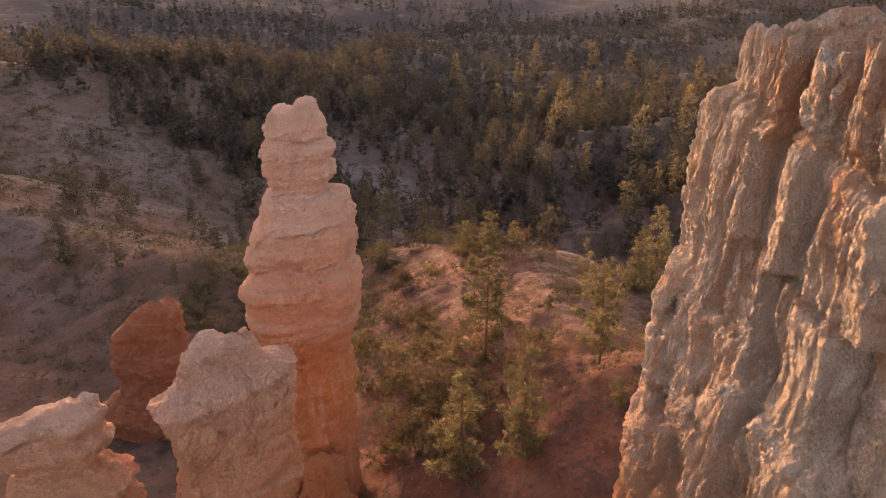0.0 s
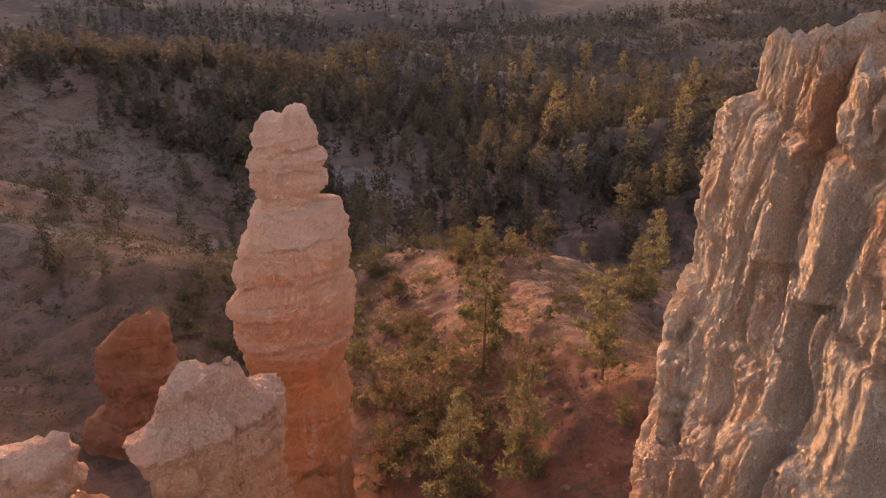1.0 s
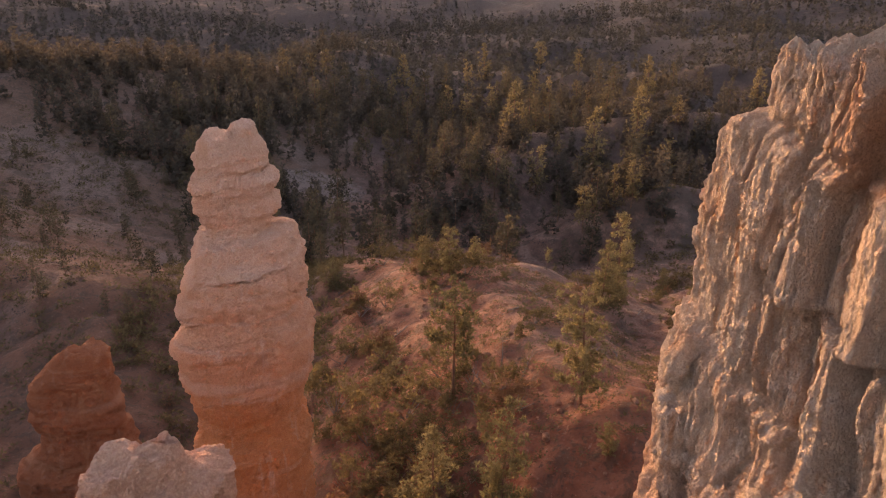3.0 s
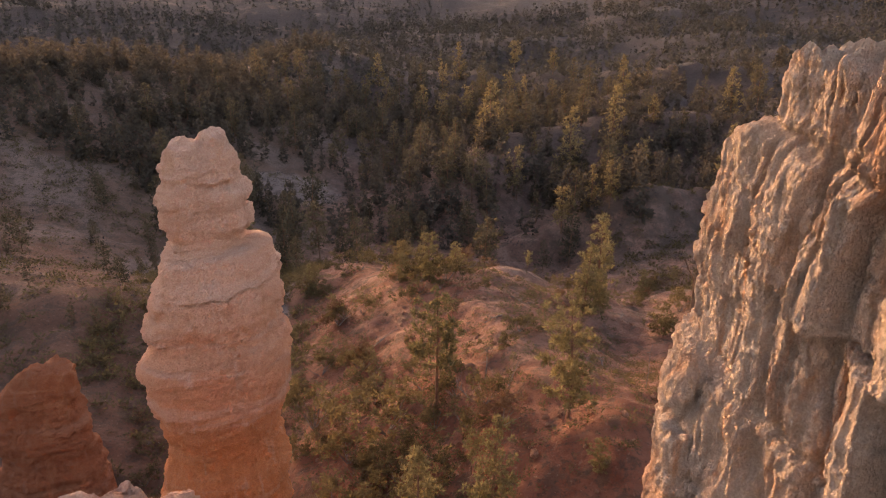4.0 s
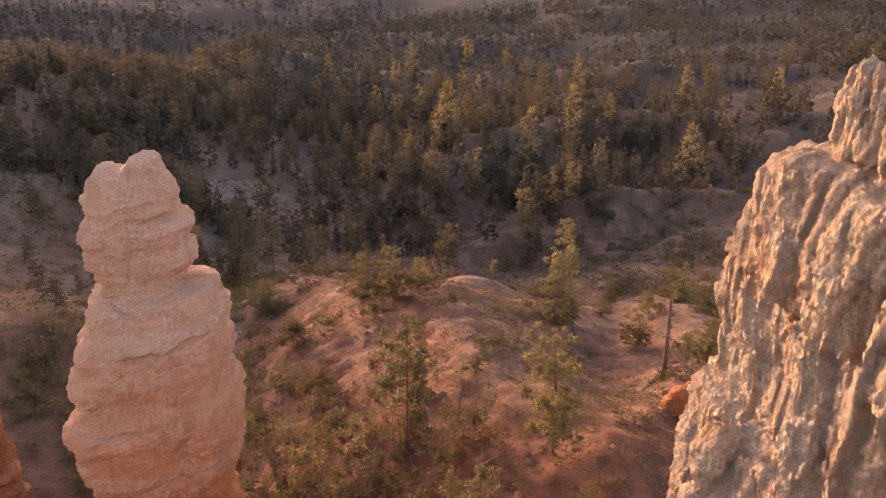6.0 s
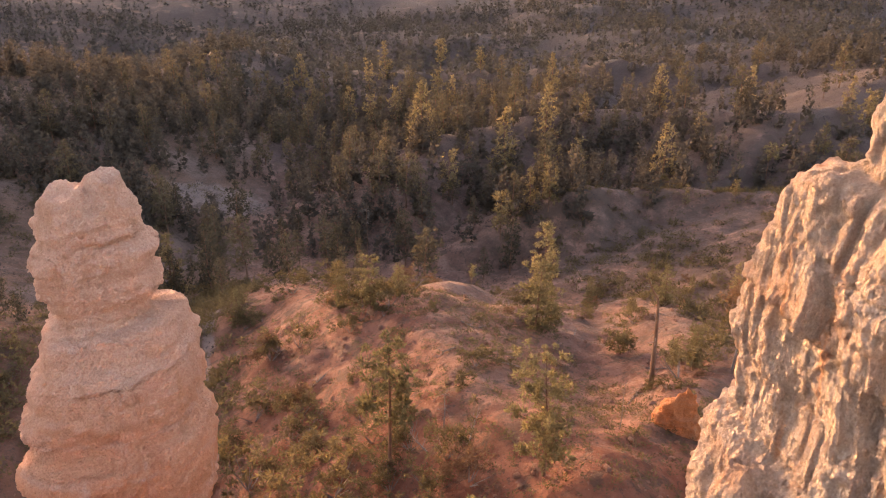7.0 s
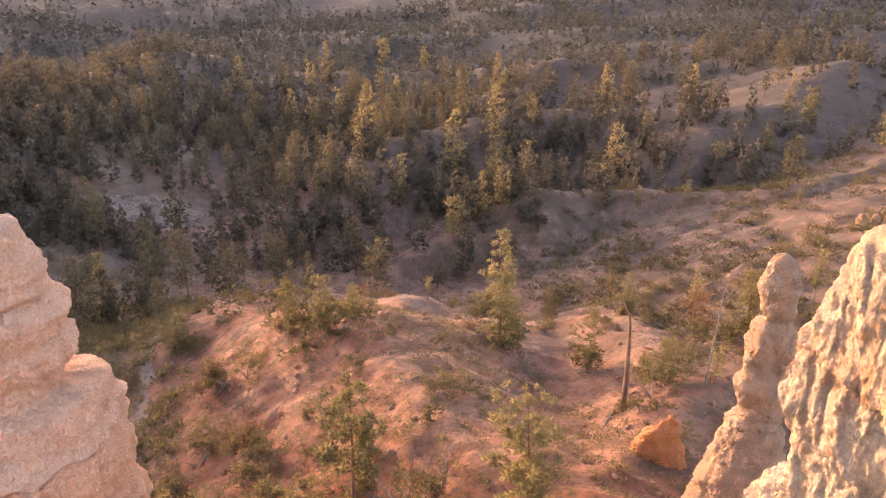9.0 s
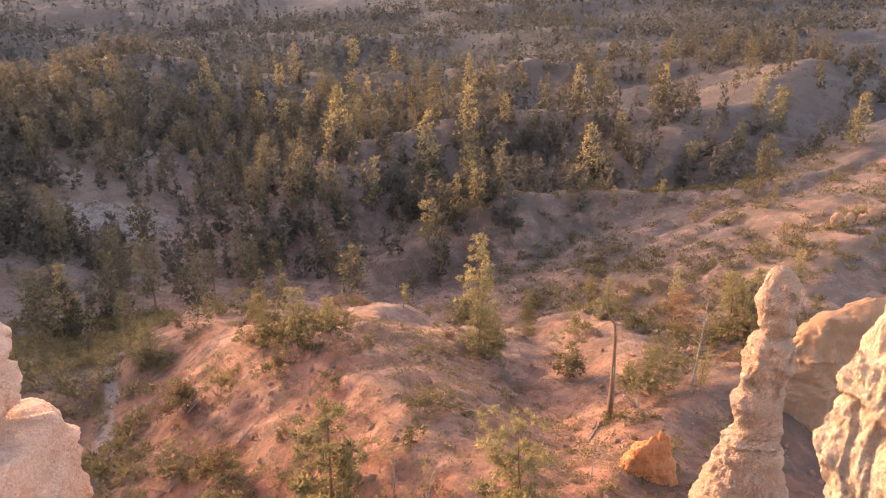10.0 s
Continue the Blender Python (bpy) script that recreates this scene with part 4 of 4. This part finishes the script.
def far_conifers(r, places, heights, bunches, per, leaf=0.9, width=0.42):
    """Many distant conifers in one mesh, each a few bunches of boughs round its stem."""
    n = len(places)
    t = (np.arange(bunches)[None] + r.uniform(0, 0.8, (n, bunches))) / bunches
    az = r.uniform(0, 2 * np.pi, (n, bunches))
    h = heights[:, None]
    rad = r.uniform(0.05, 0.12, (n, 1)) * h * (1.15 - t)
    c = np.stack([places[:, 0:1] + rad * np.cos(az), places[:, 1:2] + rad * np.sin(az), places[:, 2:3] + h * (0.10 + 0.86 * t)], -1)
    return clumps(r, c.reshape(-1, 3), (h * (0.145 - 0.08 * t) * r.uniform(0.7, 1.3, t.shape)).ravel(), per, leaf, width)


r = np.random.default_rng(51)


def wood_spots(count, area, keep):
    """Spots of a wood with clearings: x, y."""
    x0, x1, y0, y1 = area
    p = np.stack([r.uniform(x0, x1, count), r.uniform(y0, y1, count)], -1)
    clear = fbm(np.column_stack([p, 0 * p[:, 0]]), 60, 3, 90)
    thick = 0.6 * np.exp(-(((p[:, 0] + 15) / 130) ** 2)) * (p[:, 1] < 520)
    return p[(r.random(count) < keep + thick + 0.5 * clear) & (p[:, 1] + 0.3 * p[:, 0] > 215) & ~on_chalk(p[:, 0], p[:, 1])]


spots = np.concatenate([wood_spots(3600, (-300, 330, 195, 400), 0.35), wood_spots(700, (-240, -40, 180, 340), 0.5)])
rim = r.integers(0, 4, 260)
hill = np.array([(-280, 230), (-180, 270), (-115, 330), (-75, 420), (-30, 520)])
spots = np.concatenate([spots, hill[rim] + (hill[rim + 1] - hill[rim]) * r.random((260, 1)) + r.normal(0, 14, (260, 2))])
places = np.column_stack([spots, ground_height(spots[:, 0], spots[:, 1]) - 0.3])
far_woods = new("far_woods", mesh_of("far_woods", *far_conifers(r, places, r.uniform(6, 16, len(places)), 9, 10), FAR_NEEDLES, False))
tagged(far_woods, "distant dark conifer woods on the chalky slopes", "forest", kind="stuff")
spots = np.concatenate([wood_spots(8000, (-420, 620, 400, 900), 0.7), wood_spots(2600, (-620, 120, 860, 1450), 0.6)])
places = np.column_stack([spots, ground_height(spots[:, 0], spots[:, 1]) - 0.3])
ridge_woods = new("ridge_woods", mesh_of("ridge_woods", *far_conifers(r, places, r.uniform(7, 17, len(places)), 4, 5, 1.15, 0.75), HAZED_RIDGE_NEEDLES, False))
tagged(ridge_woods, "dense dark conifer woods on the farthest ridges", "forest", kind="stuff")


# ---- shrubs ----
def shrub_leaves(seed, tufts=70, per=15, flat=0.75):
    r = np.random.default_rng(seed)
    lobes = r.normal(size=(7, 3)) * np.array([0.42, 0.42, 0.22]) + np.array([0, 0, 0.55])
    c = lobes[r.integers(0, 7, tufts)] + r.normal(0, 0.19, (tufts, 3)) * np.array([1, 1, flat])
    c[:, 2] = np.abs(c[:, 2]) + 0.03
    return blades(r, c, per, 0.12, 0.11, 0.026, 0.35)


def bush_mesh(name, seed, leaves, tufts, per=15):
    """Leaves and the bare stems inside them, in one mesh of two materials."""
    r = np.random.default_rng(seed)
    arms = []
    for i in range(7):
        az, up = r.uniform(0, 6.28), r.uniform(0.4, 0.9)
        s = np.linspace(0, 1, 3)
        pts = np.stack([0.55 * s * math.cos(az), 0.55 * s * math.sin(az), up * s - 0.05], -1)
        v, f = tube(pts, 0.022 * (1 - 0.8 * s), 3)
        arms.append((v, np.concatenate([f[:, [0, 1, 2]], f[:, [0, 2, 3]]])))
    v, f = shrub_leaves(seed, tufts, per)
    wood, wood_faces = joined(arms)
    me = mesh_of(name, np.concatenate([v, wood]), np.concatenate([f, wood_faces + len(v)]), leaves, False)
    me.materials.append(DEAD_WOOD)
    me.polygons.foreach_set("material_index", np.repeat(np.array([0, 1], np.int32), [len(f), len(wood_faces)]))
    return me


SHRUBS = [("shrub", "rounded olive-green scrub bush on the eroded slope", bush_mesh("shrub", s, SHRUB_LEAVES, 52, 23)) for s in (61, 62, 63)]
SHRUBS += [("dry_bush", "dry reddish-brown bush with bare twigs", bush_mesh("dry_bush", s, DRY_LEAVES, 46, 20)) for s in (64, 65)]


def bush(which, x, y, size, n):
    name, label, me = SHRUBS[which]
    z = float(ground_at(x, y)[0]) - 0.06
    m = pose(x, y, z, 0, 0, n * 77 % 360) @ Matrix.Diagonal((size, size * (0.85 + 0.3 * (n % 3) / 2), size * (0.75 + 0.12 * (n % 4)), 1))
    ob = new(name, me)
    tagged(ob, label, "bush", "scrub on the slopes")
    ob.matrix_basis = m
    return ob


# bushes that stand out: x, y, size
CREST = [(-0.3, 159.0, 4.2), (2.7, 149.4, 4.7), (-3.3, 146.3, 3.8), (5.4, 131.2, 4.0), (8.5, 124.1, 3.8), (16.2, 126.2, 3.9), (10.8, 114.5, 3.5), (7.1, 120.0, 3.1), (3.0, 125.4, 2.6), (12.5, 121.0, 3.2),
         (16.2, 112.0, 1.7), (6.6, 115.1, 2.6), (-13.8, 144.0, 4.6), (-9.1, 140.5, 3.0), (-7.0, 116.7, 3.7), (-2.8, 117.1, 3.0), (17.3, 90.5, 2.8), (21.0, 93.5, 2.4), (24.6, 111.1, 2.3),
         (14.2, 86.3, 1.8), (12.4, 83.9, 1.3), (4.6, 112.7, 2.3), (-5.8, 117.7, 3.4), (-3, 98, 3.2), (-6, 104, 3.0)]
FOOT = [(-9.2, 102.8, 4.1), (-1.6, 95.1, 3.0), (-9.3, 88.1, 5.2), (-2.8, 88.7, 4.2), (4.3, 83.0, 2.6), (4.3, 78.5, 2.4), (7.5, 78.7, 2.8), (11.3, 70.2, 3.5), (8.3, 73.1, 3.4), (7.0, 84.8, 2.6),
        (-0.3, 78.3, 4.5), (-5.4, 83.5, 3.6), (-12.0, 99.4, 3.8), (3.8, 90.2, 1.9), (10.4, 75.0, 2.7), (4.9, 75.1, 3.1), (-6.2, 78.3, 3.4), (0.5, 70.5, 3.4), (-3.5, 72.0, 3.2), (5.0, 66.5, 2.8), (-4.0, 64.0, 3.4), (-1.8, 67.5, 3.2), (-6.2, 69.5, 3.6), (-0.8, 62.0, 3.0), (2.5, 63.5, 3.2), (-7.0, 65.5, 3.2), (-4.5, 75.5, 3.4)]
BENCH = [(64.1, 158.3, 3.7), (49.0, 130.4, 2.2), (55.2, 122.7, 3.6), (48.1, 110.9, 3.9), (44.3, 90.6, 4.6), (53.6, 98.6, 4.2), (66.3, 119.7, 2.9), (77.4, 126.1, 4.8), (41.0, 87.7, 2.0), (40.4, 91.8, 1.9)]
n = 0
for x, y, s in CREST + FOOT + BENCH:
    bush(4 if n % 9 == 5 else n % 3, x, y, s, n)
    n += 1
# and the many small ones, thickest on the left flank and the bench to the right
tries = 0
while n < 215 and tries < 9000:
    tries += 1
    x, y = rng.uniform(-45, 95), rng.uniform(50, 172)
    flank = 1.3 * smoothstep(16, 2, x) * smoothstep(16, -2, x - 0.2 * (y - 60)) * smoothstep(112, 90, y) + 0.6 * smoothstep(114, 126, y) + 0.4 * smoothstep(28, 40, x)
    if -8 < x < 18 and 98 < y < 130:
        flank = flank + 0.6
    if x < -20:
        flank = 0.35
    if rng.random() > 0.08 + 0.85 * float(np.clip(flank, 0, 1)):
        continue
    if 12 < x < 34 and 60 < y < 74:
        continue
    bush(int(rng.choice([0, 1, 2, 3, 4], p=[0.27, 0.25, 0.22, 0.14, 0.12])), x, y, rng.uniform(0.8, 2.6) * (1.25 if x < 12 and y < 95 else 1), n)
    n += 1


def scrub_mesh(r, count, area, leaves, lo, hi, per=20, keep=0.0):
    """Low scrub too plentiful to count."""
    x0, x1, y0, y1 = area
    p = np.stack([r.uniform(x0, x1, count), r.uniform(y0, y1, count)], -1)
    p = p[fbm(np.column_stack([p, 0 * p[:, 0]]), 22, 3, 95) + 0.25 > r.uniform(-0.6, 0.7, count) - keep]
    if y1 > 200:
        p = p[(p[:, 1] > 168 if y1 > 300 else p[:, 1] > 0) | (p[:, 0] < -16) | (p[:, 0] > 85)]
    z = ground_height(p[:, 0], p[:, 1])
    s = r.uniform(lo, hi, len(p))
    c = np.column_stack([p, z + 0.1])
    k = len(c)
    d = r.normal(size=(k, per, 3))
    d[..., 2] = np.abs(d[..., 2]) * 0.75
    d /= np.linalg.norm(d, axis=-1, keepdims=True)
    base = c[:, None] + d * (s[:, None, None] * r.uniform(0.12, 0.5, (k, per, 1)))
    side = np.cross(d, r.normal(size=d.shape))
    side /= np.linalg.norm(side, axis=-1, keepdims=True)
    w = s[:, None, None] * 0.055
    v = np.stack([base - side * w, base + side * w, base + (d + 0.3 * r.normal(size=d.shape)) * s[:, None, None] * 0.17], 2)
    return mesh_of("scrub", v.reshape(-1, 3), np.arange(k * per * 3).reshape(-1, 3), leaves, False)


far_scrub = new("far_scrub", scrub_mesh(r, 20000, (-260, 420, 120, 560), GREY_SCRUB, 1.0, 3.6, 9, 0.15))
tagged(far_scrub, "low dark scrub scattered over the far slopes", "scrub", kind="stuff")
gully_scrub = new("gully_scrub", scrub_mesh(r, 4200, (-170, -16, 78, 270), SHRUB_LEAVES, 1.0, 3.8, 24, 0.4))
tagged(gully_scrub, "dense low scrub filling the shaded gully", "scrub", kind="stuff")
bench_scrub = new("bench_scrub", scrub_mesh(r, 2300, (62, 190, 84, 215), SHRUB_LEAVES, 1.2, 3.8, 44, 0.2))
tagged(bench_scrub, "olive scrub dotted over the bench and knolls", "scrub", kind="stuff")
wash_scrub = new("wash_scrub", scrub_mesh(r, 900, (-48, -12, 108, 199), SHRUB_LEAVES, 1.4, 4.2, 44, 0.5))
tagged(wash_scrub, "dark scrub crowding the wash below the mound", "scrub", kind="stuff")
mound_brush = new("mound_brush", scrub_mesh(r, 2200, (-16, 40, 60, 132), SHRUB_LEAVES, 0.5, 1.6, 26, 0.1))
tagged(mound_brush, "low brush scattered over the mound", "scrub", kind="stuff")
dry_grass = new("dry_grass", scrub_mesh(r, 12500, (-50, 100, 50, 175), DRY_LEAVES, 0.3, 1.0, 10))
tagged(dry_grass, "dry grass tufts and litter on the red soil", "grass", kind="stuff")

# ---- dead wood ----
def snag(name, label, x, y, height, seed, lean=(0.0, 0.0), twigs=14, bent=0.0, thick=0.016, wood=None):
    """A dead standing trunk with broken stubs."""
    r = np.random.default_rng(seed)
    root = new(name)
    tagged(root, label, "dead tree", "snags")
    k = np.linspace(0, 1, 12)
    line = np.stack([lean[0] * height * k + 0.06 * np.sin(5 * k), lean[1] * height * k, height * k], -1)
    line[:, 0] += bent * smoothstep(0.78, 1.0, k)
    part_of("trunk", mesh_of("trunk", *tube(line, thick * height * (1 - 0.8 * k), 8), wood or DEAD_WOOD), root)
    for i in range(twigs):
        f = r.uniform(0.25, 0.97)
        p = np.array([np.interp(f, k, line[:, j]) for j in range(3)])
        az, ln = r.uniform(0, 6.28), height * r.uniform(0.03, 0.11) * (3.0 if height < 5 else 1.0)
        s = np.linspace(0, 1, 4)
        pts = p + np.stack([s * ln * math.cos(az), s * ln * math.sin(az), s * ln * r.uniform(-0.4, 0.3)], -1)
        part_of("branch", mesh_of("branch", *tube(pts, 0.004 * height * (1 - 0.8 * s), 4), DEAD_WOOD), root)
    root.matrix_basis = pose(x, y, float(ground_at(x, y)[0]) - 0.2)
    return root


snag("dead_tree", "tall charred dead trunk with a bent top", 41.2, 91.8, 15.5, 71, (-0.02, 0.0), 12, -1.6, 0.025, BARK)
snag("dead_tree", "grey leaning dead trunk with broken stubs", 53.2, 92.3, 13.5, 72, (0.09, 0.03), 18, 0, 0.013)
snag("dead_tree", "small bleached dead tree with crooked branches", 11.1, 79.6, 4.6, 77, (0.05, 0.0), 26, 0.3, 0.018)
snag("dead_tree", "thin bleached dead sapling", 28.4, 75.6, 6.0, 73, (0.02, 0.0), 16, 0.2, 0.010)
snag("dead_tree", "bare grey dead fir among the trees", 18.0, 214.0, 18.0, 74, (0.03, 0.0), 20, 0, 0.010, BARK)
snag("dead_tree", "bare grey dead fir among the trees", 30.0, 226.0, 20.0, 75, (-0.05, 0.0), 20, 0, 0.010, BARK)
snag("dead_tree", "small dead tree beside pale rocks", 134.0, 137.0, 8.0, 76, (0.03, 0.0), 14)


def dead_branch(x, y, length, turn, seed):
    """A fallen, forked and bleached branch on the slope."""
    r = np.random.default_rng(seed)
    t = radians(turn)
    k = np.linspace(0, 1, 6)
    px, py = x + k * length * math.cos(t), y + k * length * math.sin(t)
    pz = ground_height(px, py) + 0.10 + 0.5 * k * r.uniform(0.0, 1.0)
    line = np.stack([px, py, pz], -1)
    pieces = [tube(line, 0.11 * (1 - 0.8 * k), 6)]
    for i in range(9):
        f = r.uniform(0.2, 0.95)
        p = np.array([np.interp(f, k, line[:, j]) for j in range(3)])
        a = t + r.uniform(-1.2, 1.2)
        ln = length * r.uniform(0.15, 0.4)
        s = np.linspace(0, 1, 4)
        pieces.append(tube(p + np.stack([s * ln * math.cos(a), s * ln * math.sin(a), s * ln * r.uniform(0.0, 0.7)], -1), 0.05 * (1 - 0.85 * s), 4))
    ob = new("dead_branch", mesh_of("dead_branch", *joined(pieces), DEAD_WOOD))
    tagged(ob, "bleached forked dead branch lying on the slope", "branch", "fallen wood")


for i, (x, y, ln, turn) in enumerate([(12.5, 75.5, 4.5, 60), (-1.5, 103.5, 3.5, 30), (9, 77.5, 3.6, 110), (22, 84, 4.0, 15), (24, 92, 3.2, 150), (36, 88, 4.5, 40), (20, 108, 3.4, 0), (42, 118, 4.5, 60),
                                     (28, 88, 3.0, 80), (-3.5, 92, 3.0, 45), (49, 100, 4.0, 160), (16, 95, 2.6, 200)]):
    dead_branch(x, y, ln, turn, 80 + i)

# ---- lesser rocks ----
ORANGE_ROCK = [(3.9, 0.9, 1.9), (3.3, 0.1, 2.1), (2.8, -0.5, 2.2), (2.5, -1.1, 2.2), (1.7, -1.3, 2.3), (0.9, -1.9, 2.4), (-0.3, -2.2, 2.5), (-2.5, -2.6, 2.8)]
zr = float(ground_at(34.0, 75.6)[0])
orange_rock = whole("orange_rock", pillar_mesh("orange_rock", ROCK_ORANGE, [(z + zr, a + 34.9, b + 34.9) for z, a, b in ORANGE_ROCK], 0.5, 76.4, turn=-30, power=5.0, seed=17, lump=0.35, ledge=0.3, flute=0.2, crown=0.9, around=110, high=90, knob=0.22, cracks=0.3, seams=(zr + 1.7, zr + 0.6)))
tagged(orange_rock, "small blocky orange rock stump on the bench", "rock")

FIN = [(-0.2, 5, 18), (-1.0, 3, 21), (-2.5, -0.5, 22), (-5, -3.0, 24), (-8, -4.5, 25), (-10, -5.5, 26), (-14, -8, 28), (-22, -12, 30)]
stack("gold_fin", "golden fluted rock fin catching the sun along its edge", "cliff", "",
      pillar_mesh("gold_fin", ROCK_GOLD, [(z, a + 68, b + 68) for z, a, b in FIN], 0.22, 84, turn=-22, seed=19, lump=0.5, ledge=0.3, flute=0.4, crown=0.7, around=180, high=100, knob=0.25, seams=(-3.0, -6.5, -10)), (-6.5,), ("lower_wall", "crest"))


def boulder(name, label, x, y, w, h, seed, mat, category="rock", group="pale outcrop"):
    z = float(ground_at(x, y)[0])
    rows = [(z + h, x - 0.3 * w, x + 0.25 * w), (z + 0.8 * h, x - 0.45 * w, x + 0.4 * w), (z + 0.4 * h, x - 0.45 * w, x + 0.5 * w), (z, x - 0.55 * w, x + 0.55 * w), (z - 0.5 * h, x - 0.6 * w, x + 0.6 * w)]
    ob = whole(name, pillar_mesh(name, mat, rows, 0.8, y, seed=seed, lump=0.35, ledge=0.25, flute=0.1, crown=0.5, around=44, high=40))
    tagged(ob, label, category, group)


for i, (x, y, w, h) in enumerate([(127, 138, 2.4, 3.0), (129.5, 137, 2.2, 2.2), (132, 135.5, 2.6, 1.8), (135, 136, 3.0, 2.4), (138, 134.5, 2.2, 1.6)]):
    boulder("outcrop_rock", "pale weathered rock knob on the ridge crest", x, y, w, h, 100 + i, ROCK_GOLD)


def pebble_mesh(r, count, area):
    """Loose stones on the soil, all in one mesh."""
    x0, x1, y0, y1 = area
    bm = bmesh.new()
    bmesh.ops.create_icosphere(bm, subdivisions=1, radius=1.0)
    v0 = np.array([v.co for v in bm.verts])
    f0 = np.array([[v.index for v in f.verts] for f in bm.faces])
    bm.free()
    p = np.stack([r.uniform(x0, x1, count), r.uniform(y0, y1, count)], -1)
    z = ground_height(p[:, 0], p[:, 1])
    s = 0.06 + 0.45 * r.random(count) ** 4
    v = v0[None] * s[:, None, None] * r.uniform(0.6, 1.3, (count, 1, 3)) * (1 + 0.2 * r.normal(size=(count, len(v0), 1)))
    v = v + np.column_stack([p, z + 0.1 * s])[:, None]
    f = f0[None] + (np.arange(count) * len(v0))[:, None, None]
    return mesh_of("stones", v.reshape(-1, 3), f.reshape(-1, 3), STONE, False)


stones = new("loose_stones", pebble_mesh(r, 1500, (-20, 70, 54, 130)))
tagged(stones, "loose pale stones strewn over the red soil", "stones", kind="stuff")


# ---- the plants on the crest of the fin ----
def twiggy_bush(x, y, z, size, seed):
    """A leafless grey bush: forked twigs from one root."""
    r = np.random.default_rng(seed)
    pieces = []
    for i in range(16):
        az, ln = r.uniform(0, 6.28), size * r.uniform(0.5, 1.0)
        s = np.linspace(0, 1, 5)
        pts = np.array([x, y, z]) + np.stack([s * ln * 0.7 * math.cos(az), s * ln * 0.7 * math.sin(az), s * ln * r.uniform(0.5, 0.95)], -1) + r.normal(0, 0.05 * size, (5, 3)) * s[:, None]
        pieces.append(tube(pts, 0.03 * (1 - 0.8 * s), 4))
        for j in range(3):
            a, f = az + r.uniform(-1, 1), r.integers(2, 4)
            q = pts[f] + np.stack([s * ln * 0.35 * math.cos(a), s * ln * 0.35 * math.sin(a), s * ln * 0.3], -1)
            pieces.append(tube(q, 0.016 * (1 - 0.8 * s), 3))
    ob = new("bare_bush", mesh_of("bare_bush", *joined(pieces), DEAD_WOOD))
    tagged(ob, "bare grey twiggy bush on the crest of the fin", "bush", "crest plants")


for k, (x, y, size) in enumerate([(18.6, 37.6, 1.3), (19.0, 34.2, 1.5), (19.4, 31.5, 1.2), (18.4, 39.0, 0.8)]):
    twiggy_bush(x, y, 31.2, size, 130 + k)
